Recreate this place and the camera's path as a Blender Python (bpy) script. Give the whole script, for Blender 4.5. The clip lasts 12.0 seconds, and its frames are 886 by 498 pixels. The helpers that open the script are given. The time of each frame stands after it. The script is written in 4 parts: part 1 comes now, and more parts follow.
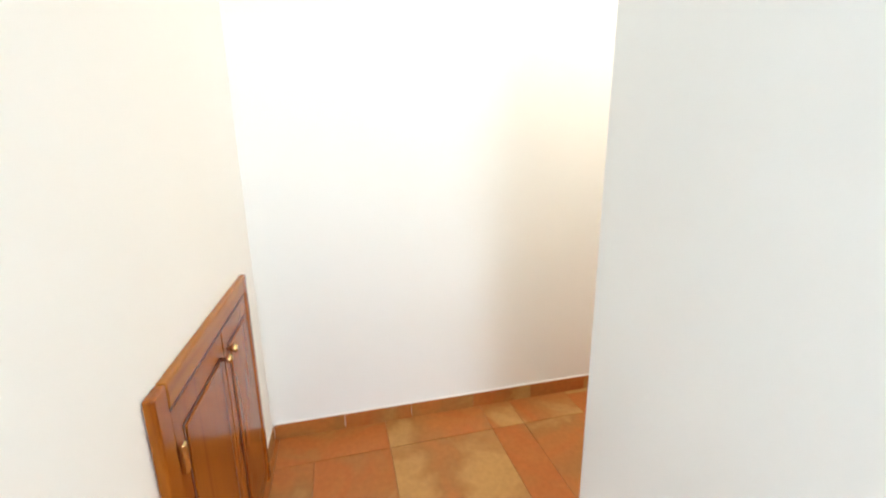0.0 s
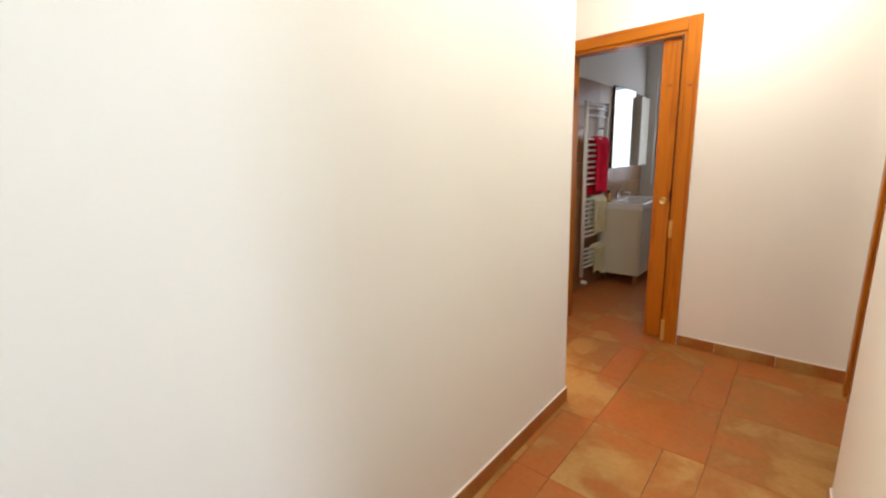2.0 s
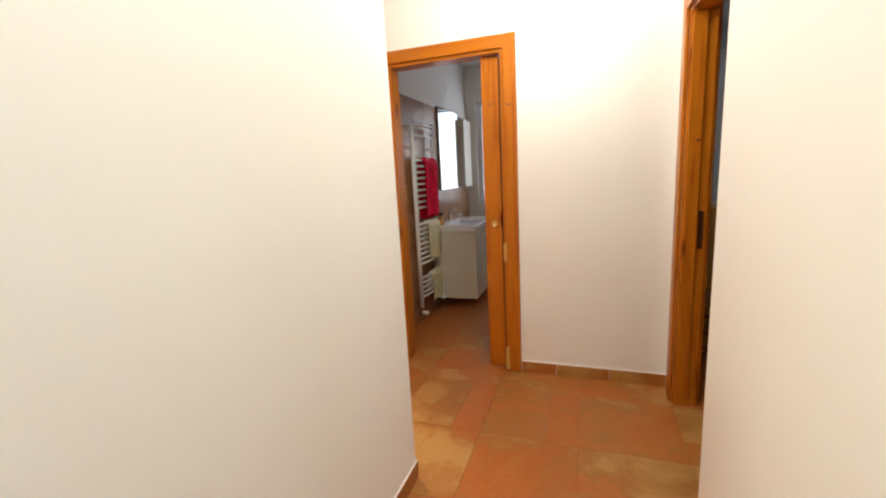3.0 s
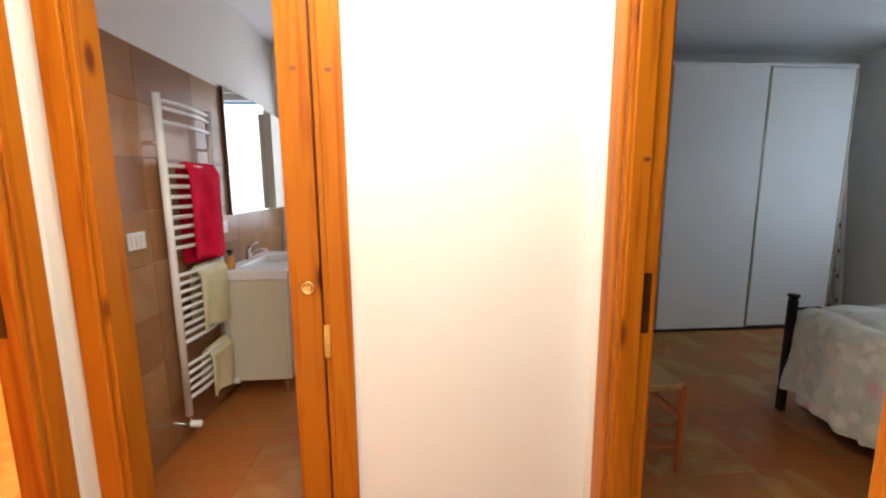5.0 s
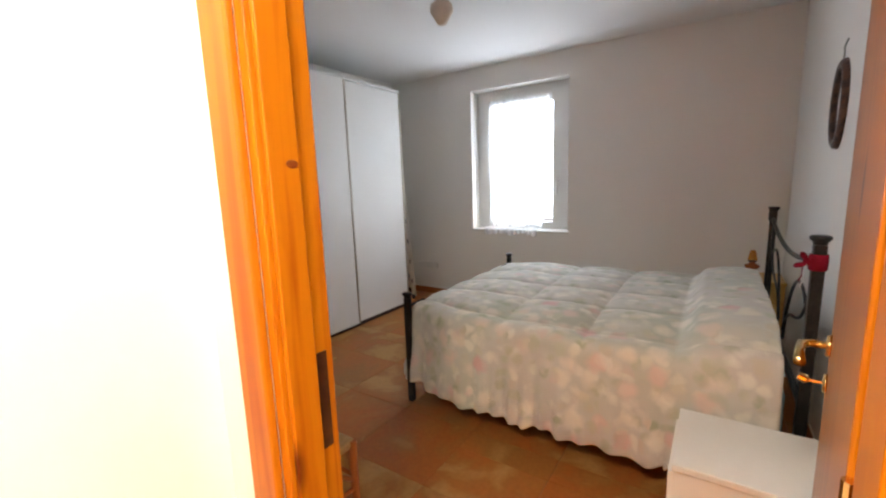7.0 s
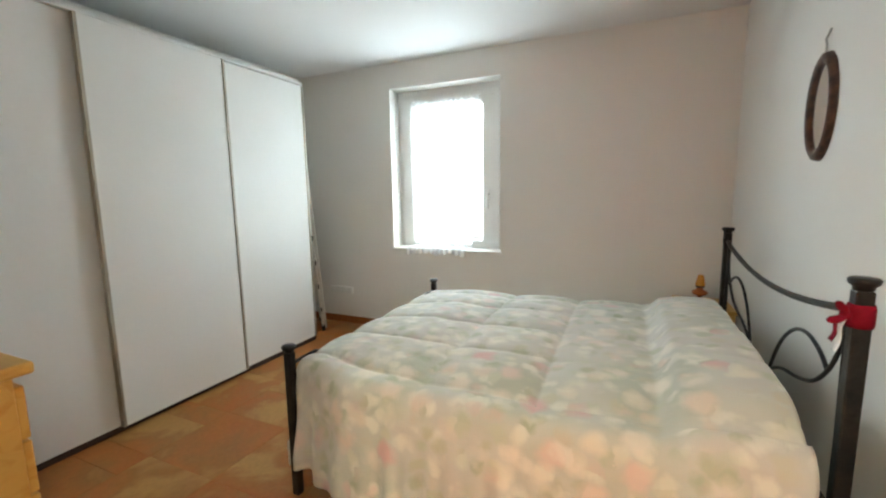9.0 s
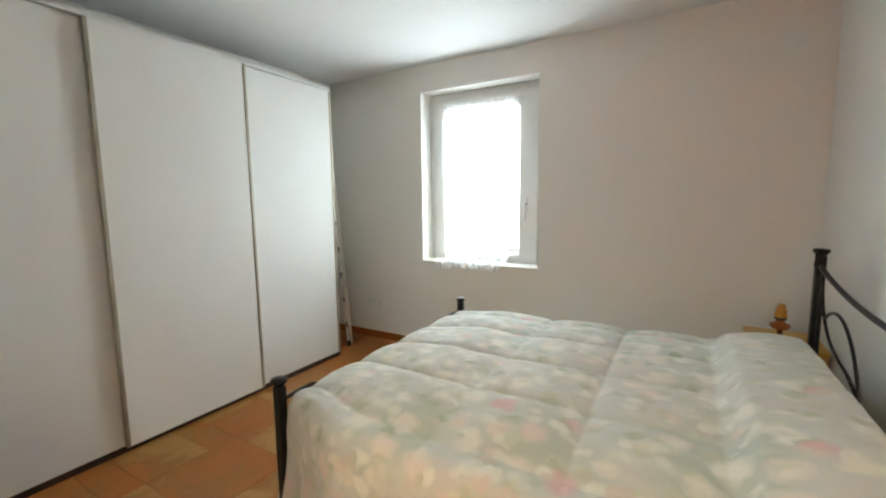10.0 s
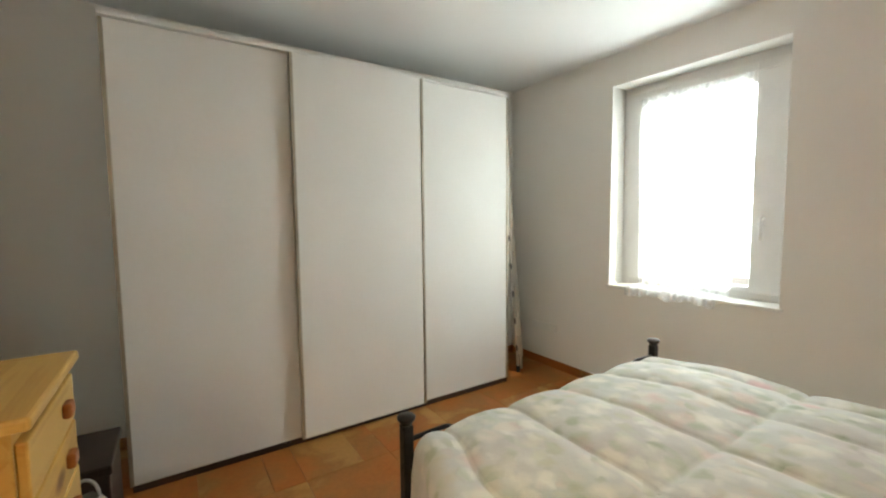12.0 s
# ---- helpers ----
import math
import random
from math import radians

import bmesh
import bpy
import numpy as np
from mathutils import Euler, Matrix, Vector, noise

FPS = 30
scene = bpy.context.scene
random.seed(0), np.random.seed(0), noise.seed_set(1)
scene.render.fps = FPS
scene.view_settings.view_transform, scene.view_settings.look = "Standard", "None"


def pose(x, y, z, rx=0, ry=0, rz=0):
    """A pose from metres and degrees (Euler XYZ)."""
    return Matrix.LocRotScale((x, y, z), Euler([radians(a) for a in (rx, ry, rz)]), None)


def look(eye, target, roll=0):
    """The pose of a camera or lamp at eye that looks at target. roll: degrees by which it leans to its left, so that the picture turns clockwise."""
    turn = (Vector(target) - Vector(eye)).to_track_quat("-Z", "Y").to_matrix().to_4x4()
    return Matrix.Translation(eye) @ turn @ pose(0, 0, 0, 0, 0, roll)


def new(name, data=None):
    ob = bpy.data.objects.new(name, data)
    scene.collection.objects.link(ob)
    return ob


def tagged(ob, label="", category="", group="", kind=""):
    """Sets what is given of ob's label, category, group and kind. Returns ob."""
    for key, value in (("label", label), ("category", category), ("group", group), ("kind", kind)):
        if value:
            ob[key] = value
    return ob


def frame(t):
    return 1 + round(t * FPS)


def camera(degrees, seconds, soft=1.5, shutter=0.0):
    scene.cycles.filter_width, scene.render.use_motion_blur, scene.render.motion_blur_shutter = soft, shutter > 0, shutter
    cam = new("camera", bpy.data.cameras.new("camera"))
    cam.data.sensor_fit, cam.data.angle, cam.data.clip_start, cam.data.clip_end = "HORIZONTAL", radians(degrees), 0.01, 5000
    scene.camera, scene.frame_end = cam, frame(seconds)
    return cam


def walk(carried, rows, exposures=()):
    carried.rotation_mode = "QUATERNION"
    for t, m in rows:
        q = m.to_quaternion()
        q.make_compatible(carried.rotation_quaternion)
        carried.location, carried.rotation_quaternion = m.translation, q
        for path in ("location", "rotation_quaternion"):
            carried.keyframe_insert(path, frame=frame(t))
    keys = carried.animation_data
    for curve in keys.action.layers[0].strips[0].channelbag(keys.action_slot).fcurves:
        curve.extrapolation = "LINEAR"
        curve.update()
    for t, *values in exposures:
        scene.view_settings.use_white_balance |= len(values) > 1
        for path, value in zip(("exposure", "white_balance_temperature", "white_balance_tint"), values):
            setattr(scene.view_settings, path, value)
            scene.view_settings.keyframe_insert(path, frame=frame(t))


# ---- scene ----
cam = camera(94.0, 12.0, soft=2.2)
PATH = [
    (0, (0.651, 0.380, 1.312), (-1.235, 0.858, 0.846), -0.7),
    (0.5, (0.436, 0.360, 1.329), (-1.451, 0.839, 0.870), -1.0),
    (1, (0.205, 0.392, 1.327), (-1.610, 1.099, 0.872), -2.3),
    (1.5, (-0.070, 0.481, 1.343), (-1.692, 1.556, 0.878), -1.5),
    (2, (-0.286, 0.601, 1.349), (-1.576, 2.070, 0.928), -2.1),
    (2.5, (-0.398, 0.810, 1.348), (-1.307, 2.547, 0.954), -3.2),
    (4.5, (-0.583, 2.022, 1.362), (-0.772, 3.991, 1.061), -0.2),
    (5, (-0.629, 2.288, 1.378), (-0.498, 4.261, 1.078), -0.4),
    (5.5, (-0.586, 2.494, 1.383), (-0.017, 4.386, 1.074), -0.7),
    (6, (-0.525, 2.679, 1.396), (0.445, 4.4, 1.087), -1.6),
    (6.5, (-0.483, 2.831, 1.409), (0.876, 4.266, 1.102), -2.2),
    (7, (-0.386, 2.911, 1.415), (1.257, 4.006, 1.097), -2.0),
    (9, (0.243, 3.143, 1.404), (2.054, 3.949, 1.137), -0.9),
    (9.5, (0.434, 3.13, 1.413), (2.215, 4.004, 1.159), -0.6),
    (10, (0.574, 3.16, 1.424), (2.29, 4.161, 1.194), -0.7),
    (10.5, (0.678, 3.276, 1.387), (2.281, 4.459, 1.218), -0.9),
    (11, (0.738, 3.312, 1.392), (2.172, 4.7, 1.264), -1.1),
    (11.5, (0.855, 3.314, 1.396), (2.104, 4.872, 1.282), -0.9),
    (12, (0.949, 3.29, 1.415), (2.047, 4.955, 1.263), -0.6),
]
walk(cam, [(t, look(eye, aim, roll)) for t, eye, aim, roll in PATH],
     [(0, -0.22, 5850, 7), (1.0, -0.36, 5900, 7), (2.3, -0.6, 5950, 8), (4.5, 0.02, 5900, 9), (5.5, 0.36, 6000, 11), (6.5, 0.55, 6600, 16), (7.2, 1.06, 6800, 15), (8.8, 1.38, 6750, 3), (10.5, 1.34, 7050, 4), (12, 1.36, 7600, 5)])

# ---- world and light ----
world = bpy.data.worlds.new("world")
scene.world = world
world.use_nodes = True
wn = world.node_tree.nodes
sky = wn.new("ShaderNodeTexSky")
sky.sky_type, sky.sun_disc = "NISHITA", False
sky.sun_elevation, sky.sun_rotation = radians(40), radians(200)
wn["Background"].inputs["Strength"].default_value = 0.07
world.node_tree.links.new(sky.outputs[0], wn["Background"].inputs["Color"])


def lamp(name, kind, energy, colour, m, size=0.3, size_y=None):
    data = bpy.data.lights.new(name, kind)
    data.energy, data.color = energy, colour
    if kind == "AREA":
        data.size = size
        if size_y:
            data.shape, data.size_y = "RECTANGLE", size_y
    elif kind == "SUN":
        data.angle = size
    else:
        data.shadow_soft_size = size
    ob = new(name, data)
    ob.matrix_world = m
    return ob


lamp("sun", "SUN", 2.5, (1, 0.95, 0.88), look((0, 0, 10), (-4, 9, 0)), radians(0.5))
# sky light in the openings
lamp("bedroom_window_light", "AREA", 34, (0.74, 0.87, 1.0), look((4.36, 4.75, 1.75), (0, 4.75, 1.3)), 1.2, 1.6)
lamp("bathroom_window_light", "AREA", 10, (0.98, 0.97, 1.0), look((-1.2, 6.75, 1.6), (-1.2, 0, 1.2)), 1.0, 1.2)
# cool daylight from behind the start; its source is unseen and assumed
lamp("corridor_daylight_fill", "AREA", 38, (0.88, 0.95, 1.0), look((2.55, 0.4, 1.6), (-2, 0.4, 1.2)), 0.7, 1.6)
# unseen lamps by the hall's and the far room's ceilings
lamp("unseen_hall_lamp", "POINT", 44, (1.0, 0.90, 0.72), pose(-0.72, 3.1, 2.36), 0.14)
# second hall lamp, added to even out the light towards the south
lamp("unseen_hall_lamp", "AREA", 20, (1.0, 0.91, 0.75), look((-0.62, 1.6, 2.62), (-0.62, 1.6, 0)), 0.5, 1.0)
# no fixture known here; added to light the far room warmly
lamp("unseen_far_room_lamp", "AREA", 210, (1.0, 0.70, 0.30), look((-3.8, 5.0, 2.6), (-3.8, 5.0, 0)), 0.6)


# ---- materials ----
def material(name, rough=0.5, metal=0.0):
    m = bpy.data.materials.new(name)
    m.use_nodes = True
    b = m.node_tree.nodes["Principled BSDF"]
    b.inputs["Roughness"].default_value, b.inputs["Metallic"].default_value = rough, metal
    return m, m.node_tree.nodes, m.node_tree.links, b


def ramp(nodes, stops):
    r = nodes.new("ShaderNodeValToRGB")
    e = r.color_ramp.elements
    while len(e) < len(stops):
        e.new(0.5)
    for i, (p, c) in enumerate(stops):
        e[i].position, e[i].color = p, (*c, 1)
    return r


def coords(nodes, links, scale=(1, 1, 1), spread=0.0):
    """Object coordinates, scaled, and shifted from object to object by spread."""
    t, mp = nodes.new("ShaderNodeTexCoord"), nodes.new("ShaderNodeMapping")
    mp.inputs["Scale"].default_value = scale
    links.new(t.outputs["Object"], mp.inputs["Vector"])
    if spread:
        info, mul = nodes.new("ShaderNodeObjectInfo"), nodes.new("ShaderNodeMath")
        mul.operation = "MULTIPLY"
        mul.inputs[1].default_value = spread
        links.new(info.outputs["Random"], mul.inputs[0])
        links.new(mul.outputs[0], mp.inputs["Location"])
    return mp


def noise_node(nodes, links, vec, scale, detail=4, distort=0.0):
    n = nodes.new("ShaderNodeTexNoise")
    n.inputs["Scale"].default_value, n.inputs["Detail"].default_value, n.inputs["Distortion"].default_value = scale, detail, distort
    links.new(vec.outputs[0], n.inputs["Vector"])
    return n


def bump(nodes, links, b, height, strength, dist=0.01):
    n = nodes.new("ShaderNodeBump")
    n.inputs["Strength"].default_value, n.inputs["Distance"].default_value = strength, dist
    links.new(height, n.inputs["Height"])
    links.new(n.outputs[0], b.inputs["Normal"])


def mixed(nodes, links, fac, a, c, mode="MIX"):
    m = nodes.new("ShaderNodeMix")
    m.data_type, m.blend_type = "RGBA", mode
    for sock, v in ((m.inputs["Factor"], fac), (m.inputs["A"], a), (m.inputs["B"], c)):
        if isinstance(v, (int, float)):
            sock.default_value = v
        elif isinstance(v, tuple):
            sock.default_value = (*v, 1)
        else:
            links.new(v, sock)
    return m.outputs["Result"]


def mottled(name, c1, c2, scale, rough, metal=0.0, relief=0.1, fine=60, stretch=(1, 1, 1), spread=3.0):
    """Two-scale variation between two colours, with a fine relief."""
    m, n, l, b = material(name, rough, metal)
    v = coords(n, l, stretch, spread)
    big, small = noise_node(n, l, v, scale), noise_node(n, l, v, fine, 6)
    r = ramp(n, [(0.35, c1), (0.65, c2)])
    add = n.new("ShaderNodeMath")
    add.operation = "MULTIPLY_ADD"
    add.inputs[1].default_value, add.inputs[2].default_value = 0.25, -0.125
    l.new(small.outputs["Fac"], add.inputs[0])
    s = n.new("ShaderNodeMath")
    l.new(add.outputs[0], s.inputs[0])
    l.new(big.outputs["Fac"], s.inputs[1])
    l.new(s.outputs[0], r.inputs[0])
    l.new(r.outputs[0], b.inputs["Base Color"])
    bump(n, l, b, small.outputs["Fac"], relief, 0.004)
    return m


def plaster(name, c1, c2):
    m, n, l, b = material(name, 0.75)
    v = coords(n, l)
    big, fine = noise_node(n, l, v, 0.9, 3), noise_node(n, l, v, 90, 6)
    r = ramp(n, [(0.3, c1), (0.7, c2)])
    l.new(big.outputs["Fac"], r.inputs[0])
    l.new(r.outputs[0], b.inputs["Base Color"])
    bump(n, l, b, fine.outputs["Fac"], 0.12, 0.003)
    return m


def pine(name, light, dark, knot, rough=0.28, axis=2):
    """Varnished knotty wood with its grain along one axis."""
    m, n, l, b = material(name, rough)
    st = [9, 9, 9]
    st[axis] = 0.55
    v = coords(n, l, tuple(st), 7.0)
    grain = noise_node(n, l, v, 2.2, 7, 1.2)
    r = ramp(n, [(0.3, dark), (0.5, light), (0.72, tuple(0.75 * p + 0.25 * q for p, q in zip(light, dark)))])
    l.new(grain.outputs["Fac"], r.inputs[0])
    st = [7, 7, 7]
    st[axis] = 3.0
    kv = coords(n, l, tuple(st), 5.0)
    vor = n.new("ShaderNodeTexVoronoi")
    vor.inputs["Scale"].default_value = 0.62
    l.new(kv.outputs[0], vor.inputs["Vector"])
    kr = ramp(n, [(0.06, (1, 1, 1)), (0.13, (0, 0, 0))])
    l.new(vor.outputs["Distance"], kr.inputs[0])
    l.new(mixed(n, l, kr.outputs[0], r.outputs[0], knot), b.inputs["Base Color"])
    b.inputs["Coat Weight"].default_value, b.inputs["Coat Roughness"].default_value = 0.06, 0.15
    b.inputs["Specular IOR Level"].default_value = 0.18
    bump(n, l, b, grain.outputs["Fac"], 0.12, 0.002)
    return m


def tile_material(name, stops, rough=0.32):
    """Glazed clay tiles: a colour of its own for each tile, with soft cloudy blotches in it."""
    m, n, l, b = material(name, rough)
    info = n.new("ShaderNodeObjectInfo")
    v = coords(n, l, (1, 1, 1), 37.0)
    cloud, fine = noise_node(n, l, v, 3.2, 3, 0.6), noise_node(n, l, v, 45, 6)
    sub, add = n.new("ShaderNodeMath"), n.new("ShaderNodeMath")
    sub.operation, add.operation = "MULTIPLY_ADD", "ADD"
    sub.inputs[1].default_value, sub.inputs[2].default_value = 1.5, -0.75
    l.new(cloud.outputs["Fac"], sub.inputs[0])
    l.new(sub.outputs[0], add.inputs[0])
    own = n.new("ShaderNodeMath")
    own.operation = "MULTIPLY_ADD"
    own.inputs[1].default_value, own.inputs[2].default_value = 0.76, 0.13
    l.new(info.outputs["Random"], own.inputs[0])
    l.new(own.outputs[0], add.inputs[1])
    r = ramp(n, stops)
    l.new(add.outputs[0], r.inputs[0])
    fr = ramp(n, [(0.3, (0.86, 0.86, 0.86)), (0.7, (1, 1, 1))])
    l.new(fine.outputs["Fac"], fr.inputs[0])
    l.new(mixed(n, l, 1.0, r.outputs[0], fr.outputs[0], "MULTIPLY"), b.inputs["Base Color"])
    bump(n, l, b, cloud.outputs["Fac"], 0.1, 0.004)
    return m


WHITE = plaster("white_plaster", (0.825, 0.808, 0.765), (0.855, 0.84, 0.80))
CEIL = plaster("ceiling_paint", (0.80, 0.80, 0.785), (0.84, 0.84, 0.83))
YELLOW = plaster("yellow_plaster", (0.80, 0.47, 0.03), (0.84, 0.53, 0.045))
PINE = pine("orange_pine", (0.45, 0.142, 0.005), (0.32, 0.078, 0.003), (0.13, 0.024, 0.003))
PINE_X = pine("orange_pine_level", (0.45, 0.142, 0.005), (0.32, 0.078, 0.003), (0.13, 0.024, 0.003), axis=0)
PINE_Y = pine("orange_pine_cross", (0.45, 0.142, 0.005), (0.32, 0.078, 0.003), (0.13, 0.024, 0.003), axis=1)
RED_WOOD = pine("cupboard_wood", (0.27, 0.075, 0.006), (0.19, 0.042, 0.003), (0.10, 0.02, 0.006), 0.2)
RED_WOOD_X = pine("cupboard_wood_level", (0.34, 0.12, 0.010), (0.27, 0.08, 0.006), (0.10, 0.02, 0.006), 0.2, 0)
GROOVE = mottled("dark_red_groove", (0.07, 0.012, 0.006), (0.10, 0.02, 0.008), 4, 0.4)
PALE_PINE = pine("yellow_pine", (0.60, 0.36, 0.10), (0.50, 0.26, 0.06), (0.22, 0.09, 0.03), 0.35, 1)
CHAIR_WOOD = pine("chair_wood", (0.36, 0.11, 0.03), (0.24, 0.06, 0.015), (0.1, 0.03, 0.01), 0.35)
STRAW = mottled("straw", (0.32, 0.18, 0.06), (0.44, 0.27, 0.10), 30, 0.7, 0, 0.5, 200, (1, 8, 1))
TILE = tile_material("floor_tile", [(0.0, (0.44, 0.23, 0.068)), (0.18, (0.34, 0.145, 0.038)), (0.38, (0.41, 0.143, 0.033)), (0.6, (0.41, 0.123, 0.026)), (0.8, (0.37, 0.142, 0.035)), (1.0, (0.46, 0.25, 0.076))], 0.42)
TILE.node_tree.nodes["Principled BSDF"].inputs["Specular IOR Level"].default_value = 0.25
GROUT = mottled("grout", (0.36, 0.145, 0.038), (0.41, 0.18, 0.052), 8, 0.8)
WALL_TILE = tile_material("bath_wall_tile", [(0.0, (0.27, 0.12, 0.05)), (0.5, (0.34, 0.16, 0.065)), (1.0, (0.42, 0.235, 0.10))], 0.3)
LACQUER = mottled("white_lacquer", (0.74, 0.735, 0.70), (0.78, 0.775, 0.745), 1.2, 0.48, 0, 0.03, 40)
CHAMPAGNE = mottled("champagne_profile", (0.36, 0.32, 0.25), (0.44, 0.40, 0.32), 6, 0.4, 0.6, 0.05)
ALU = mottled("aluminium", (0.55, 0.54, 0.50), (0.66, 0.65, 0.61), 6, 0.35, 0.8, 0.1, 120)
DARK = mottled("dark_plinth", (0.03, 0.015, 0.01), (0.05, 0.025, 0.015), 6, 0.5)
IRON = mottled("black_iron", (0.012, 0.011, 0.011), (0.03, 0.028, 0.027), 14, 0.42, 0.5, 0.25, 90)
PVC = mottled("white_window_frame", (0.74, 0.74, 0.72), (0.80, 0.80, 0.78), 3, 0.35, 0, 0.03)
ENAMEL = mottled("white_enamel", (0.80, 0.79, 0.77), (0.85, 0.84, 0.82), 4, 0.25, 0, 0.03)
CERAMIC = mottled("white_ceramic", (0.80, 0.80, 0.79), (0.85, 0.85, 0.84), 3, 0.12, 0, 0.0)
CREAM = mottled("cream_panel", (0.66, 0.62, 0.50), (0.72, 0.68, 0.56), 2, 0.35, 0, 0.03)
CHROME = mottled("chrome", (0.7, 0.7, 0.7), (0.8, 0.8, 0.8), 5, 0.12, 1.0, 0.0)
BRASS = mottled("brass", (0.62, 0.42, 0.16), (0.75, 0.54, 0.24), 9, 0.22, 1.0, 0.05)
AGED = mottled("aged_bronze", (0.05, 0.018, 0.008), (0.10, 0.035, 0.012), 12, 0.4, 0.5, 0.1)
RED_CLOTH = mottled("red_towelling", (0.62, 0.006, 0.035), (0.74, 0.012, 0.055), 8, 0.9, 0, 0.9, 260)
CREAM_CLOTH = mottled("cream_towelling", (0.66, 0.60, 0.34), (0.75, 0.69, 0.44), 8, 0.9, 0, 0.9, 260)
BLUE_CLOTH = mottled("blue_sheet", (0.30, 0.47, 0.55), (0.40, 0.56, 0.64), 6, 0.85, 0, 0.4, 150)
RIBBON = mottled("red_ribbon", (0.15, 0.005, 0.014), (0.23, 0.009, 0.024), 12, 0.6)
for cloth in (RED_CLOTH, CREAM_CLOTH, BLUE_CLOTH, RIBBON):
    cloth.node_tree.nodes["Principled BSDF"].inputs["Specular IOR Level"].default_value = 0.05
MIRROR = material("mirror_glass", 0.02, 1.0)[0]
MIRROR.node_tree.nodes["Principled BSDF"].inputs["Base Color"].default_value = (0.82, 0.84, 0.84, 1)
FRAME_WOOD = mottled("dark_frame", (0.03, 0.012, 0.008), (0.11, 0.045, 0.025), 28, 0.4, 0, 0.6, 90)
AMBER = mottled("amber_glass", (0.55, 0.22, 0.03), (0.68, 0.34, 0.07), 20, 0.25, 0, 0.4, 90)
FROST = mottled("frosted_lampshade", (0.62, 0.52, 0.42), (0.72, 0.62, 0.52), 12, 0.35, 0, 0.1)
PLASTIC = mottled("white_plastic", (0.76, 0.76, 0.73), (0.82, 0.82, 0.79), 5, 0.4, 0, 0.02)
GREY_BAG = mottled("grey_plastic", (0.36, 0.36, 0.35), (0.52, 0.52, 0.50), 9, 0.5, 0, 0.6, 30)
GREENERY = mottled("outside_wall", (0.55, 0.55, 0.53), (0.65, 0.64, 0.62), 2, 0.9)


def glass_material():
    m, n, l, b = material("window_glass", 0.02)
    b.inputs["Transmission Weight"].default_value, b.inputs["IOR"].default_value = 1.0, 1.02
    return m


GLASS = glass_material()


def sheer_material():
    """Thin white net: part open weave, part cloth that lets light through."""
    m, n, l, b = material("sheer_net", 0.9)
    n.remove(b)
    clear, through_, face = n.new("ShaderNodeBsdfTransparent"), n.new("ShaderNodeBsdfTranslucent"), n.new("ShaderNodeBsdfDiffuse")
    for s in (through_, face):
        s.inputs[0].default_value = (0.9, 0.9, 0.9, 1)
    cloth, net = n.new("ShaderNodeMixShader"), n.new("ShaderNodeMixShader")
    cloth.inputs[0].default_value = 0.35
    l.new(through_.outputs[0], cloth.inputs[1])
    l.new(face.outputs[0], cloth.inputs[2])
    v = coords(n, l)
    pat = noise_node(n, l, v, 22, 5, 1.5)
    r = ramp(n, [(0.4, (0.55, 0.55, 0.55)), (0.62, (0.75, 0.75, 0.75))])
    l.new(pat.outputs["Fac"], r.inputs[0])
    l.new(r.outputs[0], net.inputs[0])
    l.new(clear.outputs[0], net.inputs[1])
    l.new(cloth.outputs[0], net.inputs[2])
    l.new(net.outputs[0], n["Material Output"].inputs["Surface"])
    return m


SHEER = sheer_material()


